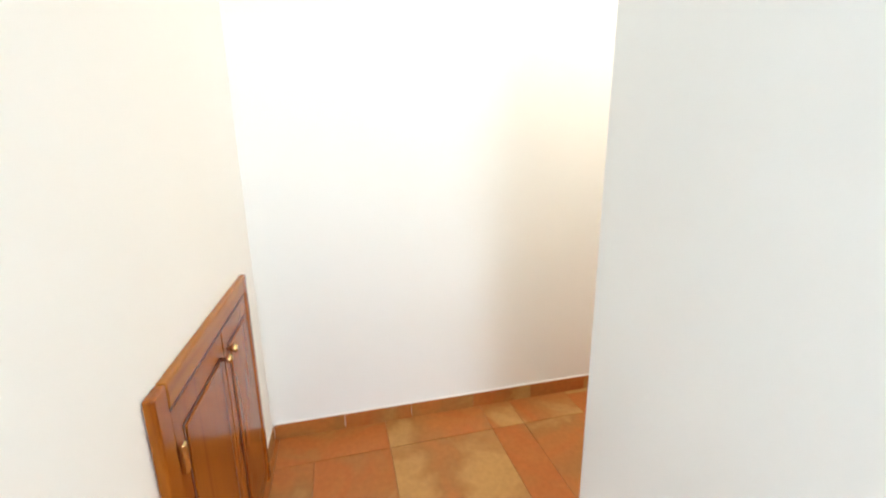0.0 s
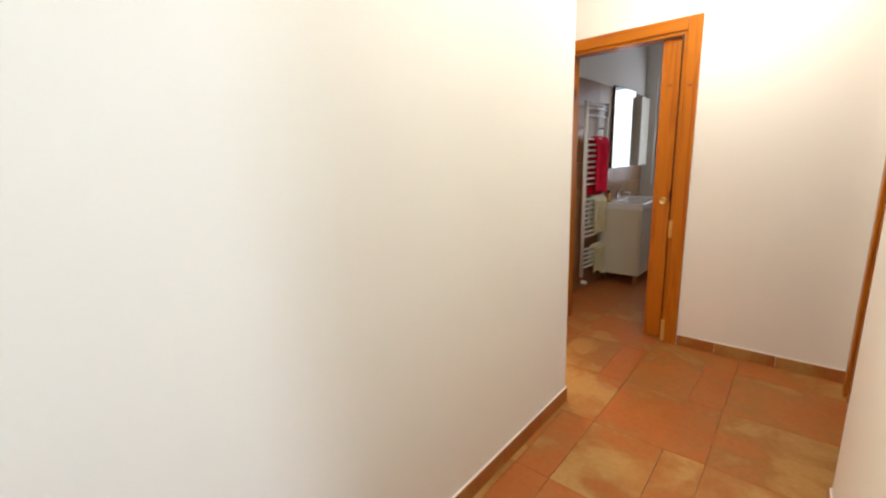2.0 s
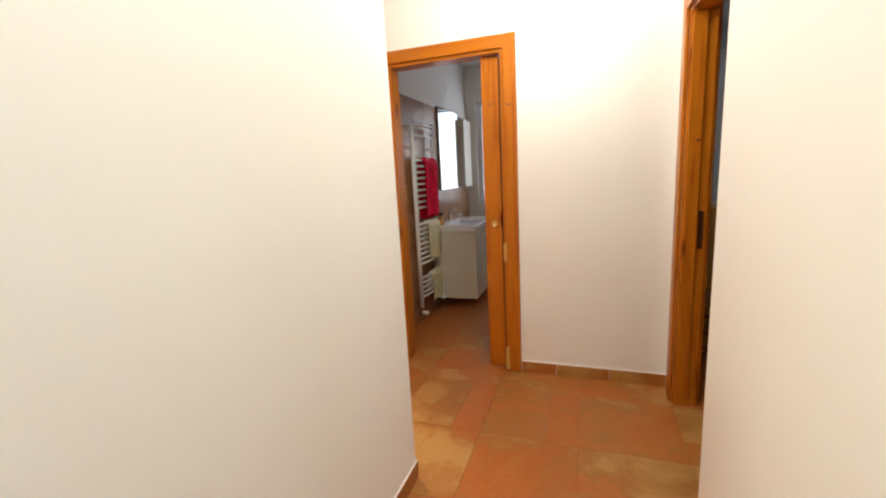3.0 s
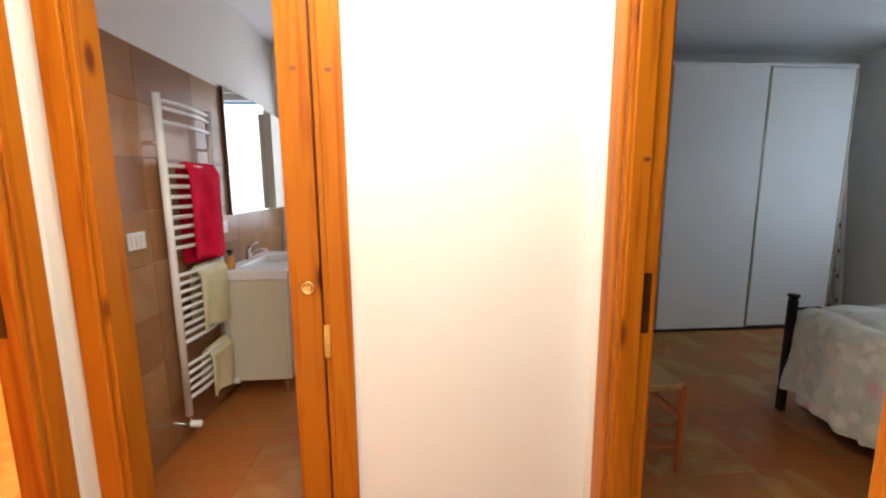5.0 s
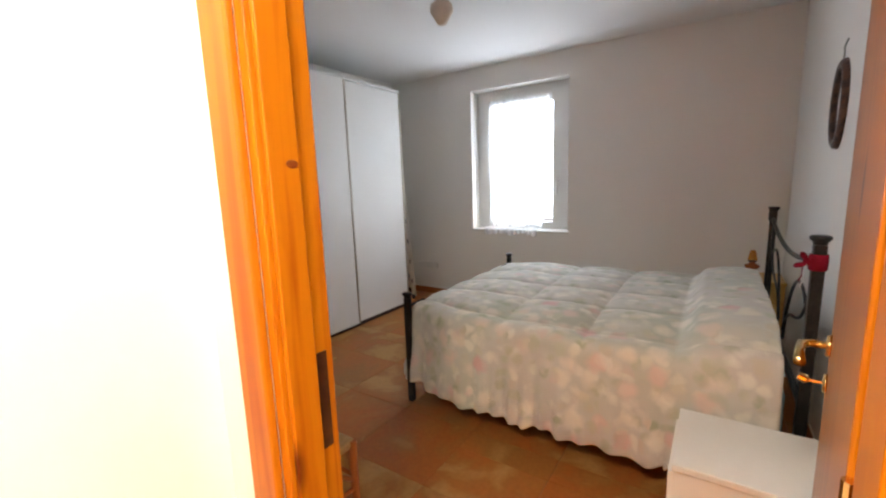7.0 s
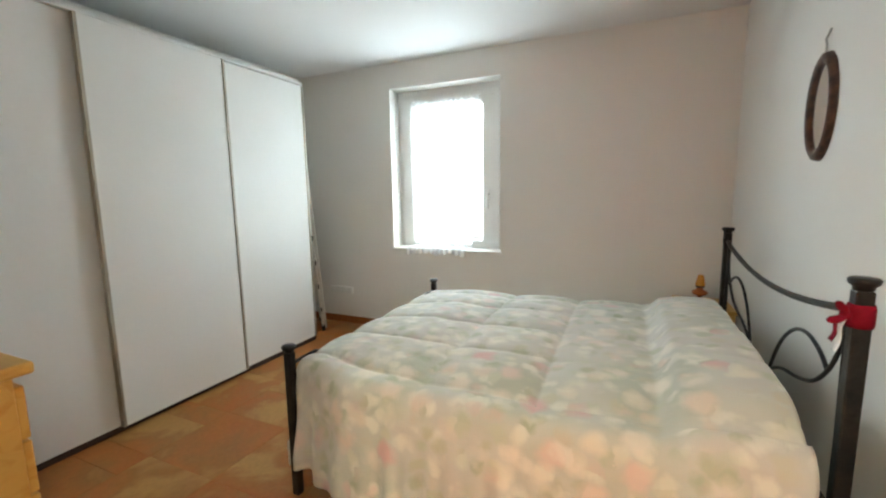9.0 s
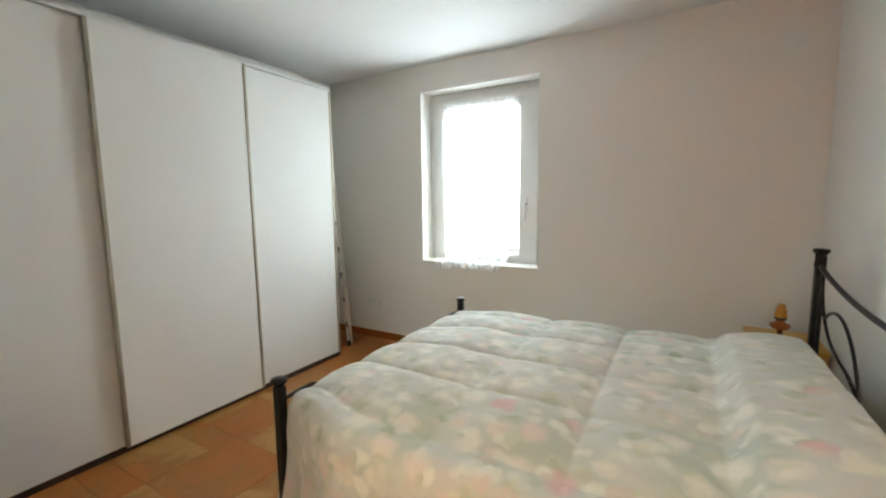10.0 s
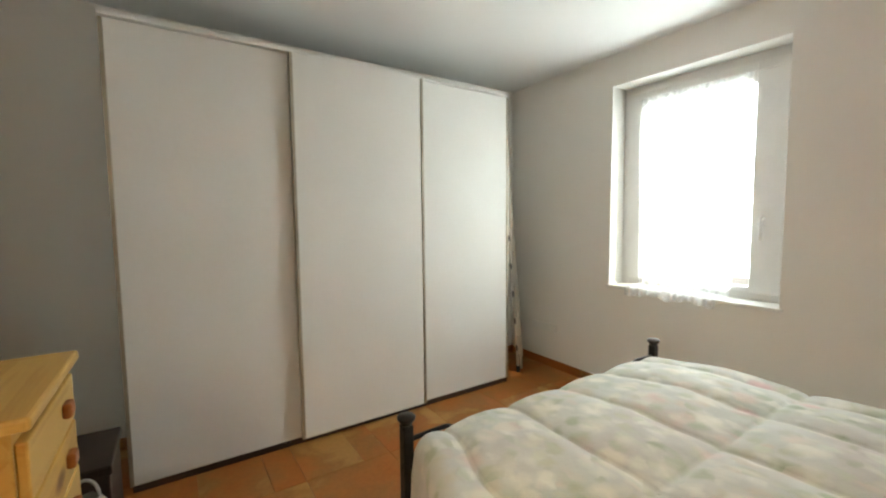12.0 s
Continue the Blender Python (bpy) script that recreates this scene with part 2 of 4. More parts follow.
def floral_material():
    """Quilt cotton printed with large pale flowers and leaves."""
    m, n, l, b = material("floral_cotton", 0.85)
    v = coords(n, l)
    warp = noise_node(n, l, v, 13, 3)
    off = n.new("ShaderNodeVectorMath")
    off.operation = "MULTIPLY_ADD"
    off.inputs[1].default_value = (0.075, 0.075, 0.075)
    l.new(warp.outputs["Color"], off.inputs[0])
    l.new(v.outputs[0], off.inputs[2])

    def cells(scale, feature="F1"):
        c = n.new("ShaderNodeTexVoronoi")
        c.inputs["Scale"].default_value = scale
        c.feature = feature
        l.new(off.outputs[0], c.inputs["Vector"])
        return c

    ground = noise_node(n, l, v, 2.2, 3)
    gr = ramp(n, [(0.3, (0.46, 0.49, 0.42)), (0.5, (0.57, 0.57, 0.53)), (0.72, (0.56, 0.51, 0.48))])
    l.new(ground.outputs["Fac"], gr.inputs[0])
    leaf = cells(14)
    sep = n.new("ShaderNodeSeparateColor")
    l.new(leaf.outputs["Color"], sep.inputs[0])
    lc = ramp(n, [(0.0, (0.34, 0.39, 0.26)), (0.3, (0.53, 0.52, 0.40)), (0.55, (0.78, 0.76, 0.68)), (0.8, (0.40, 0.45, 0.33)), (1.0, (0.66, 0.56, 0.48))])
    l.new(sep.outputs[0], lc.inputs[0])
    lm = ramp(n, [(0.26, (0.8, 0.8, 0.8)), (0.54, (0, 0, 0))])
    l.new(leaf.outputs["Distance"], lm.inputs[0])
    c1 = mixed(n, l, lm.outputs[0], gr.outputs[0], lc.outputs[0])
    flower = cells(7.5)
    sep2 = n.new("ShaderNodeSeparateColor")
    l.new(flower.outputs["Color"], sep2.inputs[0])
    fc = ramp(n, [(0.0, (0.78, 0.74, 0.66)), (0.42, (0.74, 0.69, 0.58)), (0.58, (0.66, 0.38, 0.39)), (0.72, (0.76, 0.72, 0.63)), (1.0, (0.70, 0.55, 0.51))])
    l.new(sep2.outputs[0], fc.inputs[0])
    fm = ramp(n, [(0.22, (0.8, 0.8, 0.8)), (0.46, (0, 0, 0))])
    l.new(flower.outputs["Distance"], fm.inputs[0])
    c2 = mixed(n, l, fm.outputs[0], c1, fc.outputs[0])
    petal = cells(13)
    pv = n.new("ShaderNodeMapping")
    pv.inputs["Scale"].default_value, pv.inputs["Rotation"].default_value = (1.7, 0.75, 0.85), (0.5, 0.4, 0.7)
    l.new(off.outputs[0], pv.inputs["Vector"])
    l.new(pv.outputs[0], petal.inputs["Vector"])
    sep3 = n.new("ShaderNodeSeparateColor")
    l.new(petal.outputs["Color"], sep3.inputs[0])
    pc = ramp(n, [(0.0, (0.80, 0.78, 0.71)), (0.35, (0.76, 0.73, 0.65)), (0.55, (0.44, 0.49, 0.38)), (0.8, (0.60, 0.60, 0.53)), (1.0, (0.64, 0.50, 0.47))])
    l.new(sep3.outputs[1], pc.inputs[0])
    pm = ramp(n, [(0.16, (0.55, 0.55, 0.55)), (0.46, (0, 0, 0))])
    l.new(petal.outputs["Distance"], pm.inputs[0])
    l.new(mixed(n, l, pm.outputs[0], c2, pc.outputs[0]), b.inputs["Base Color"])
    weave = noise_node(n, l, v, 14, 6)
    bump(n, l, b, weave.outputs["Fac"], 0.35, 0.012)
    b.inputs["Sheen Weight"].default_value = 0.2
    return m


FLORAL = floral_material()


# ---- building helpers ----
def box(bm, lo, hi, bevel=0.0, seg=2):
    made = bmesh.ops.create_cube(bm, size=1, matrix=Matrix.Translation([(a + b) / 2 for a, b in zip(lo, hi)]) @ Matrix.Diagonal([max(b - a, 1e-4) for a, b in zip(lo, hi)] + [1]))
    if bevel:
        edges = {e for v in made["verts"] for e in v.link_edges}
        bmesh.ops.bevel(bm, geom=list(edges), offset=bevel, segments=seg, affect="EDGES", profile=0.5)
    return bm


def boxes(*spans, bevel=0.0):
    bm = bmesh.new()
    for lo, hi in spans:
        box(bm, lo, hi, bevel)
    return bm


def rod(points, radius, sides=10):
    """A round bar swept along points."""
    bm = bmesh.new()
    pts = [Vector(p) for p in points]
    rings = []
    up = None
    for i, p in enumerate(pts):
        d = (pts[min(i + 1, len(pts) - 1)] - pts[max(i - 1, 0)]).normalized()
        if up is None:
            up = d.orthogonal().normalized()
        up = (up - d * up.dot(d)).normalized()
        side = d.cross(up)
        r = radius[i] if isinstance(radius, (list, tuple)) else radius
        rings.append([bm.verts.new(p + r * (math.cos(a) * up + math.sin(a) * side)) for a in [2 * math.pi * k / sides for k in range(sides)]])
    for a, c in zip(rings, rings[1:]):
        for k in range(sides):
            bm.faces.new((a[k], a[(k + 1) % sides], c[(k + 1) % sides], c[k]))
    bm.faces.new(rings[0][::-1])
    bm.faces.new(rings[-1])
    return bm


def lathe(profile, sides=20):
    """A turned shape about z from (radius, height) pairs."""
    bm = bmesh.new()
    rings = [[bm.verts.new((r * math.cos(2 * math.pi * k / sides), r * math.sin(2 * math.pi * k / sides), z)) for k in range(sides)] for r, z in profile]
    for a, c in zip(rings, rings[1:]):
        for k in range(sides):
            bm.faces.new((a[k], a[(k + 1) % sides], c[(k + 1) % sides], c[k]))
    bm.faces.new(rings[0][::-1])
    bm.faces.new(rings[-1])
    return bm


def moved(bm, m):
    bm.transform(m)
    return bm


def sheet(nu, nv, fn):
    """A grid surface: fn(u, v) with u, v from 0 to 1 gives the point."""
    bm = bmesh.new()
    g = [[bm.verts.new(fn(i / nu, j / nv)) for j in range(nv + 1)] for i in range(nu + 1)]
    for i in range(nu):
        for j in range(nv):
            bm.faces.new((g[i][j], g[i + 1][j], g[i + 1][j + 1], g[i][j + 1]))
    return bm


def mesh_from(name, bm, mat, smooth=False):
    bmesh.ops.recalc_face_normals(bm, faces=bm.faces)
    me = bpy.data.meshes.new(name)
    bm.to_mesh(me)
    bm.free()
    me.materials.append(mat)
    if smooth:
        for p in me.polygons:
            p.use_smooth = True
    return me


def part(name, bm, mat, parent, label="", smooth=False):
    ob = new(name, mesh_from(name, bm, mat, smooth))
    ob.parent = parent
    if label:
        ob["label"] = label
    return ob


def thing(name, label, category, at=(0, 0, 0), turn=0, group="", kind=""):
    ob = new(name)
    ob.matrix_world = pose(*at, 0, 0, turn)
    return tagged(ob, label, category, group, kind)


def structure(name, bm, mat, label, category, smooth=False):
    return tagged(new(name, mesh_from(name, bm, mat, smooth)), label, category, "", "structure")


# ---- large structure ----
H = 2.66
X_W, X_E, Y_S, Y_C, Y_N = -1.178, -0.08, 0.01, 0.88, 3.74      # hall
B_W, B_E, B_S, B_N = 0.14, 3.89, 2.43, 6.45                    # bedroom
DOOR_H = 2.09

structure("ground", boxes(((-60, -60, -0.5), (60, 60, -0.3))), GREENERY, "pale paved ground outside the house", "ground")
structure("floor", boxes(((-6.3, -0.2, -0.3), (4.25, 7.3, -0.008))), GROUT, "reddish brown mortar bed under clay floor tiles", "floor")
structure("ceiling", boxes(((-6.3, -0.2, H), (4.25, 7.3, H + 0.15))), CEIL, "plain white painted ceiling", "ceiling")

structure("ceiling_far_room", boxes(((-6.08, 2.32, H - 0.02), (-2.024, 7.0, H - 0.001))), YELLOW, "yellow painted ceiling of the far room", "ceiling")


def wall(name, spans, mat=None, label="smooth white plastered wall", bevel=0.0):
    return structure(name, boxes(*spans, bevel=bevel), mat or WHITE, label, "wall")


wall("wall_hall_west", [((X_W - 0.134, Y_S - 0.12, 0), (X_W, 2.618, H))], bevel=0.006)
wall("wall_passage_south", [((-1.98, 2.498, 0), (X_W - 0.134, 2.618, H))])
wall("wall_hall_south", [((X_W, Y_S - 0.12, 0), (2.4, Y_S, H))])
east = bmesh.new()
foot = [east.verts.new((x, y, 0)) for x, y in ((X_E + 0.02, Y_C), (2.4, Y_C), (2.4, Y_C + 0.12), (0.14, Y_C + 0.12), (0.14, 2.55), (X_E, 2.55))]
up = bmesh.ops.extrude_face_region(east, geom=[east.faces.new(foot)])["geom"]
bmesh.ops.translate(east, vec=(0, 0, H), verts=[v for v in up if isinstance(v, bmesh.types.BMVert)])
bmesh.ops.bevel(east, geom=[e for e in east.edges if abs(e.verts[0].co.z - e.verts[1].co.z) > 1], offset=0.008, segments=3, affect="EDGES")
structure("wall_hall_east", east, WHITE, "smooth white plastered wall with rounded corners", "wall")
# unseen end wall, its opening added to let the corridor daylight in
wall("wall_corridor_end", [((2.4, -0.11, 0), (2.52, 0.03, H)), ((2.4, 0.75, 0), (2.52, 1.0, H)), ((2.4, 0.03, 2.3), (2.52, 0.75, H)), ((2.4, 0.03, 0), (2.52, 0.75, 0.6))])
# bedroom's wall to the hall, with its door opening
D0, D1 = 2.757, 3.56
wall("wall_bedroom_west", [((0.02, 2.55, 0), (B_W, D0, H)), ((0.02, D1, 0), (B_W, B_N, H)), ((0.02, D0, DOOR_H), (B_W, D1, H))])
wall("wall_bedroom_south", [((B_W, B_S - 0.12, 0), (4.25, B_S, H))])
wall("wall_bedroom_north", [((0.02, B_N, 0), (4.25, B_N + 0.12, H))])
WY0, WY1, WZ0, WZ1 = 4.195, 5.315, 0.862, 2.418
wall("wall_bedroom_east", [((B_E, B_S, 0), (4.25, WY0, H)), ((B_E, WY1, 0), (4.25, B_N, H)), ((B_E, WY0, 0), (4.25, WY1, WZ0)), ((B_E, WY0, WZ1), (4.25, WY1, H))])
# bathroom door wall
P0, P1 = -1.715, -0.935
wall("wall_bath_south", [((-1.86, Y_N, 0), (P0, Y_N + 0.12, H)), ((P1, Y_N, 0), (0.02, Y_N + 0.12, H)), ((P0, Y_N, DOOR_H), (P1, Y_N + 0.12, H))])
wall("wall_bath_west", [((-2.0, Y_N, 0), (-1.915, 6.4, H))], label="bathroom wall, white above brown tiles")
wall("wall_bath_east", [((-0.1, Y_N + 0.12, 0), (0.02, 6.4, H))])
wall("wall_bath_north", [((-1.915, 6.4, 0), (-1.78, 6.6, H)), ((-0.8, 6.4, 0), (0.02, 6.6, H)), ((-1.78, 6.4, 0), (-0.8, 6.6, 0.95)), ((-1.78, 6.4, 2.25), (-0.8, 6.6, H))])
# wall with the doorway to the yellow room
O0, O1 = 2.74, 3.63
wall("wall_passage_west", [((-1.945, 2.618, 0), (-1.86, O0, H)), ((-1.945, O1, 0), (-1.86, Y_N, H)), ((-1.945, O0, DOOR_H), (-1.86, O1, H))])
wall("wall_far_room_north", [((-6.2, 7.0, 0), (-2.0, 7.12, H))], YELLOW, "bright yellow painted wall")
wall("wall_far_room_west", [((-6.2, 2.2, 0), (-6.08, 7.0, H))], YELLOW, "bright yellow painted wall")
wall("wall_far_room_south", [((-6.08, 2.2, 0), (-1.98, 2.32, H))], YELLOW, "bright yellow painted wall")
wall("wall_far_room_east", [((-2.024, 3.74, 0), (-2.0, 7.0, H)), ((-1.997, 2.32, 0), (-1.947, O0 - 0.08, H))], YELLOW, "bright yellow painted wall")


# ---- doors and casings ----
def casing(name, axis, plane, side, a, b, label):
    """A door lining with casings. axis: the wall's run; plane: the two faces of the wall; a, b: the opening."""
    root = thing(name, label, "door frame", kind="structure")
    w, t = 0.075, 0.018
    f0, f1 = plane
    level = PINE_X if axis == "x" else PINE_Y

    def span(r0, r1, d0, d1, z0, z1):
        return ((r0, d0, z0), (r1, d1, z1)) if axis == "x" else ((d0, r0, z0), (d1, r1, z1))

    for face, out in ((f0, -1), (f1, 1)):
        d = sorted((face, face + out * t))
        for r0, r1 in ((a - w, a + 0.004), (b - 0.004, b + w)):
            part("casing", boxes(span(r0, r1, *d, 0.0, DOOR_H + w), bevel=0.005), PINE, root)
        part("head_casing", boxes(span(a + 0.004, b - 0.004, *d, DOOR_H - 0.004, DOOR_H + w), bevel=0.005), level, root)
    for r0, r1 in ((a, a + 0.025), (b - 0.025, b)):
        part("jamb", boxes(span(r0, r1, f0, f1, 0, DOOR_H), bevel=0.003), PINE, root)
    part("head_jamb", boxes(span(a + 0.025, b - 0.025, f0, f1, DOOR_H - 0.025, DOOR_H), bevel=0.003), level, root)
    return root, span


bed_frame, sp = casing("door_frame_1", "y", (0.02, B_W), 1, D0, D1, "orange varnished pine frame of the bedroom doorway")
for r0, r1 in ((D0 + 0.025, D0 + 0.037), (D1 - 0.037, D1 - 0.025)):
    part("door_stop", boxes(sp(r0, r1, 0.03, 0.092, 0, DOOR_H - 0.025), bevel=0.003), PINE, bed_frame)
part("strike_plate", boxes(((0.098, D1 - 0.0285, 0.90), (0.122, D1 - 0.0245, 1.10)), bevel=0.001), AGED, bed_frame, "dark metal strike plate")
bath_frame, sp = casing("door_frame_2", "x", (Y_N, Y_N + 0.12), 1, P0, P1, "orange varnished pine frame of the sliding bathroom door")
far_frame, sp = casing("door_frame_3", "y", (-1.945, -1.86), 1, O0, O1, "orange varnished pine frame of the yellow room")
part("strike_plate", boxes(((-1.925, O1 - 0.0285, 0.92), (-1.90, O1 - 0.0245, 1.10)), bevel=0.001), AGED, far_frame, "dark metal strike plate")

slide = thing("sliding_door", "knotty orange pine sliding door, almost wholly slid open", "door")
part("door_leaf", boxes(((-1.09, 3.785, 0.008), (-0.978, 3.822, 2.062)), bevel=0.004), PINE, slide)
part("panel_groove", boxes(((-0.979, 3.80, 0.02), (-0.962, 3.81, 2.05))), GROOVE, slide)
for z0, z1 in ((0.77, 0.89), (0.01, 0.17)):
    part("guide_block", boxes(((-0.9625, 3.724, z0), (-0.9395, 3.7395, z1)), bevel=0.004), PALE_PINE, slide, "pale wooden guide block")
part("lock_rosette", moved(lathe([(0.001, 0), (0.026, 0), (0.027, 0.004), (0.021, 0.007), (0.018, 0.004), (0.001, 0.004)]), pose(-1.024, 3.785, 1.015, 90)), BRASS, slide, "round aged brass lock rosette", True)
part("lock_bolt", boxes(((-1.036, 3.776, 1.009), (-1.012, 3.783, 1.021)), bevel=0.002), BRASS, slide)

leaf = thing("bedroom_door", "glossy orange pine door standing open", "door", (B_W + 0.020, D0 + 0.026, 0), -99.0)
# leaf runs along its own y axis from the hinges
part("door_leaf", boxes(((0.0, 0.0, 0.008), (0.04, 0.735, 2.058)), bevel=0.004), PINE, leaf)
for z in (0.25, 1.05, 1.85):
    part("hinge", rod([(0.004, -0.006, z - 0.05), (0.004, -0.006, z + 0.05)], 0.008), BRASS, leaf)
for s, x0 in ((1, 0.04), (-1, 0.0)):
    part("escutcheon", moved(lathe([(0.001, 0), (0.026, 0), (0.024, 0.008), (0.001, 0.009)]), pose(x0, 0.675, 1.02, 0, 90 * s)), BRASS, leaf, "round brass rose", True)
    part("door_handle", rod([(x0, 0.675, 1.02), (x0 + s * 0.035, 0.675, 1.02), (x0 + s * 0.05, 0.66, 1.02), (x0 + s * 0.052, 0.60, 1.022), (x0 + s * 0.05, 0.555, 1.012)], [0.009, 0.009, 0.01, 0.009, 0.011]), BRASS, leaf, "polished brass lever handle", True)
    part("key_rose", moved(lathe([(0.001, 0), (0.022, 0), (0.02, 0.007), (0.001, 0.008)]), pose(x0, 0.675, 0.93, 0, 90 * s)), BRASS, leaf, "", True)
part("key", rod([(0.0, 0.675, 0.93), (-0.03, 0.675, 0.93), (-0.036, 0.675, 0.93), (-0.05, 0.675, 0.935)], [0.004, 0.004, 0.011, 0.009]), BRASS, leaf, "small brass key")

KNOT = mottled("wood_knot", (0.16, 0.035, 0.006), (0.26, 0.07, 0.01), 60, 0.35)
for root, m in ((bed_frame, pose(0.075, D1 - 0.0375, 1.455, 90)), (slide, pose(-1.032, 3.7845, 1.775, 90)), (bath_frame, pose(-0.905, Y_N - 0.0185, 1.755, 90)), (far_frame, pose(-1.885, O1 - 0.0255, 1.72, 90))):
    part("knot", moved(lathe([(0.0095, 0), (0.009, 0.0006), (0.001, 0.001)], 12), m @ Matrix.Diagonal((1.3, 0.8, 1, 1))), KNOT, root)

# ---- low cupboard in the hall ----
cup = thing("wall_cupboard", "low reddish glossy wooden cupboard built into the wall", "cupboard")
CX0, CX1, CZ = -0.946, -0.122, 0.877
for x0, x1 in ((CX0, CX0 + 0.038), (CX1 - 0.06, CX1)):
    part("side_frame", boxes(((x0, Y_S, 0), (x1, Y_S + 0.022, CZ)), bevel=0.006), RED_WOOD, cup)
part("top_frame", boxes(((CX0 + 0.038, Y_S, CZ - 0.06), (CX1 - 0.06, Y_S + 0.0215, CZ)), bevel=0.006), RED_WOOD_X, cup)
mid = -0.575
for x0, x1, kx in ((CX0 + 0.04, mid - 0.002, mid - 0.032), (mid + 0.002, CX1 - 0.062, mid + 0.036)):
    d = part("door", boxes(((x0, Y_S, 0.03), (x1, Y_S + 0.018, CZ - 0.066)), bevel=0.004), RED_WOOD, cup)
    # dark moulding round the raised panel of the door
    w0, w1, z0, z1 = x0 + 0.045, x1 - 0.045, 0.09, CZ - 0.125
    part("panel_groove", boxes(((w0, Y_S + 0.017, z0), (w0 + 0.007, Y_S + 0.0195, z1)), ((w1 - 0.007, Y_S + 0.017, z0), (w1, Y_S + 0.0195, z1)), ((w0 + 0.007, Y_S + 0.017, z1 - 0.007), (w1 - 0.007, Y_S + 0.0195, z1)), ((w0 + 0.007, Y_S + 0.017, z0), (w1 - 0.007, Y_S + 0.0195, z0 + 0.007))), GROOVE, d)
    part("raised_panel", boxes(((w0 + 0.012, Y_S + 0.016, z0 + 0.012), (w1 - 0.012, Y_S + 0.022, z1 - 0.012)), bevel=0.0025), RED_WOOD, d)
    part("knob", moved(lathe([(0.006, 0), (0.006, 0.012), (0.012, 0.018), (0.014, 0.025), (0.008, 0.031), (0.001, 0.032)], 14), pose(kx, Y_S + 0.018, 0.742, -90)), BRASS, d, "small round brass knob", True)
# dark strips set into the door gaps to stand for their shade
part("shadow_gap", boxes(((mid - 0.002, Y_S + 0.002, 0.03), (mid + 0.002, Y_S + 0.016, CZ - 0.066)), ((CX0 + 0.062, Y_S + 0.002, CZ - 0.066), (CX1 - 0.062, Y_S + 0.019, CZ - 0.0605))), GROOVE, cup)
part("latch", boxes(((CX1 - 0.078, Y_S + 0.02, 0.665), (CX1 - 0.058, Y_S + 0.034, 0.735)), bevel=0.004), BRASS, cup, "small brass hinge")

# ---- bedroom window ----
win = thing("window_1", "white window with one tall pane and a lever handle", "window", kind="structure")
fx0, fx1 = 4.06, 4.12
g0, g1, gz0, gz1 = WY0 + 0.215, WY1 - 0.185, WZ0 + 0.085, WZ1 - 0.185
part("window_frame", boxes(((fx0, WY0, WZ0), (fx1, WY0 + 0.055, WZ1)), ((fx0, WY1 - 0.055, WZ0), (fx1, WY1, WZ1)), ((fx0, WY0 + 0.055, WZ0), (fx1, WY1 - 0.055, WZ0 + 0.055)), ((fx0, WY0 + 0.055, WZ1 - 0.07), (fx1, WY1 - 0.055, WZ1)), bevel=0.004), PVC, win)
sx0 = fx0 - 0.018
part("sash", boxes(((sx0, WY0 + 0.047, WZ0 + 0.05), (fx1 - 0.01, g0, WZ1 - 0.062)), ((sx0, g1, WZ0 + 0.05), (fx1 - 0.01, WY1 - 0.047, WZ1 - 0.062)), ((sx0, g0, WZ0 + 0.05), (fx1 - 0.01, g1, gz0)), ((sx0, g0, gz1), (fx1 - 0.01, g1, WZ1 - 0.062)), bevel=0.005), PVC, win)
pane = part("pane", boxes(((fx0 + 0.02, g0, gz0), (fx0 + 0.026, g1, gz1))), GLASS, win)
pane.visible_shadow = False
hd = part("window_handle", rod([(sx0, WY0 + 0.15, 1.39), (sx0 - 0.035, WY0 + 0.15, 1.39), (sx0 - 0.04, WY0 + 0.15, 1.36), (sx0 - 0.042, WY0 + 0.15, 1.25)], [0.012, 0.01, 0.011, 0.009]), ENAMEL, win, "white lever handle", True)
part("handle_plate", boxes(((sx0 - 0.008, WY0 + 0.136, 1.33), (sx0, WY0 + 0.164, 1.45)), bevel=0.003), ENAMEL, win)
part("window_sill", boxes(((B_E - 0.018, WY0 - 0.02, WZ0 - 0.022), (fx0, WY1 + 0.02, WZ0 + 0.003)), bevel=0.004), LACQUER, win, "thin white sill board")
rod_c = part("curtain_rod", rod([(sx0 - 0.014, WY0 + 0.1, WZ1 - 0.12), (sx0 - 0.014, WY1 - 0.1, WZ1 - 0.12)], 0.005), ENAMEL, win)



def net_point(u, v):
    """Hangs from the rod, slides out over the sill and falls past its edge."""
    zt, zs = WZ1 - 0.12, WZ0 + 0.012
    d1, d2 = zt - zs, sx0 - 0.03 - (B_E - 0.034)
    hem = 0.055 + 0.012 * math.sin(u * 15) + 0.006 * math.sin(u * 41)
    d = v * (d1 + d2 + hem)
    fold = math.sin(u * 62 + 2 * math.sin(u * 9))
    y = WY1 - 0.17 - u * (0.735 - 0.10 * v) + 0.008 * math.sin(v * 7 + u * 20)
    if d < d1:
        return (sx0 - 0.03 - 0.009 * fold, y, zt - d)
    if d < d1 + d2:
        return (sx0 - 0.03 - (d - d1), y, zs + 0.006 + 0.006 * fold)
    return (B_E - 0.034 - 0.010 * fold - 0.01, y, zs - (d - d1 - d2))


net = tagged(new("net_curtain", mesh_from("net_curtain", sheet(140, 90, net_point), SHEER, True)), "sheer white net curtain hanging over the window sill", "curtain")

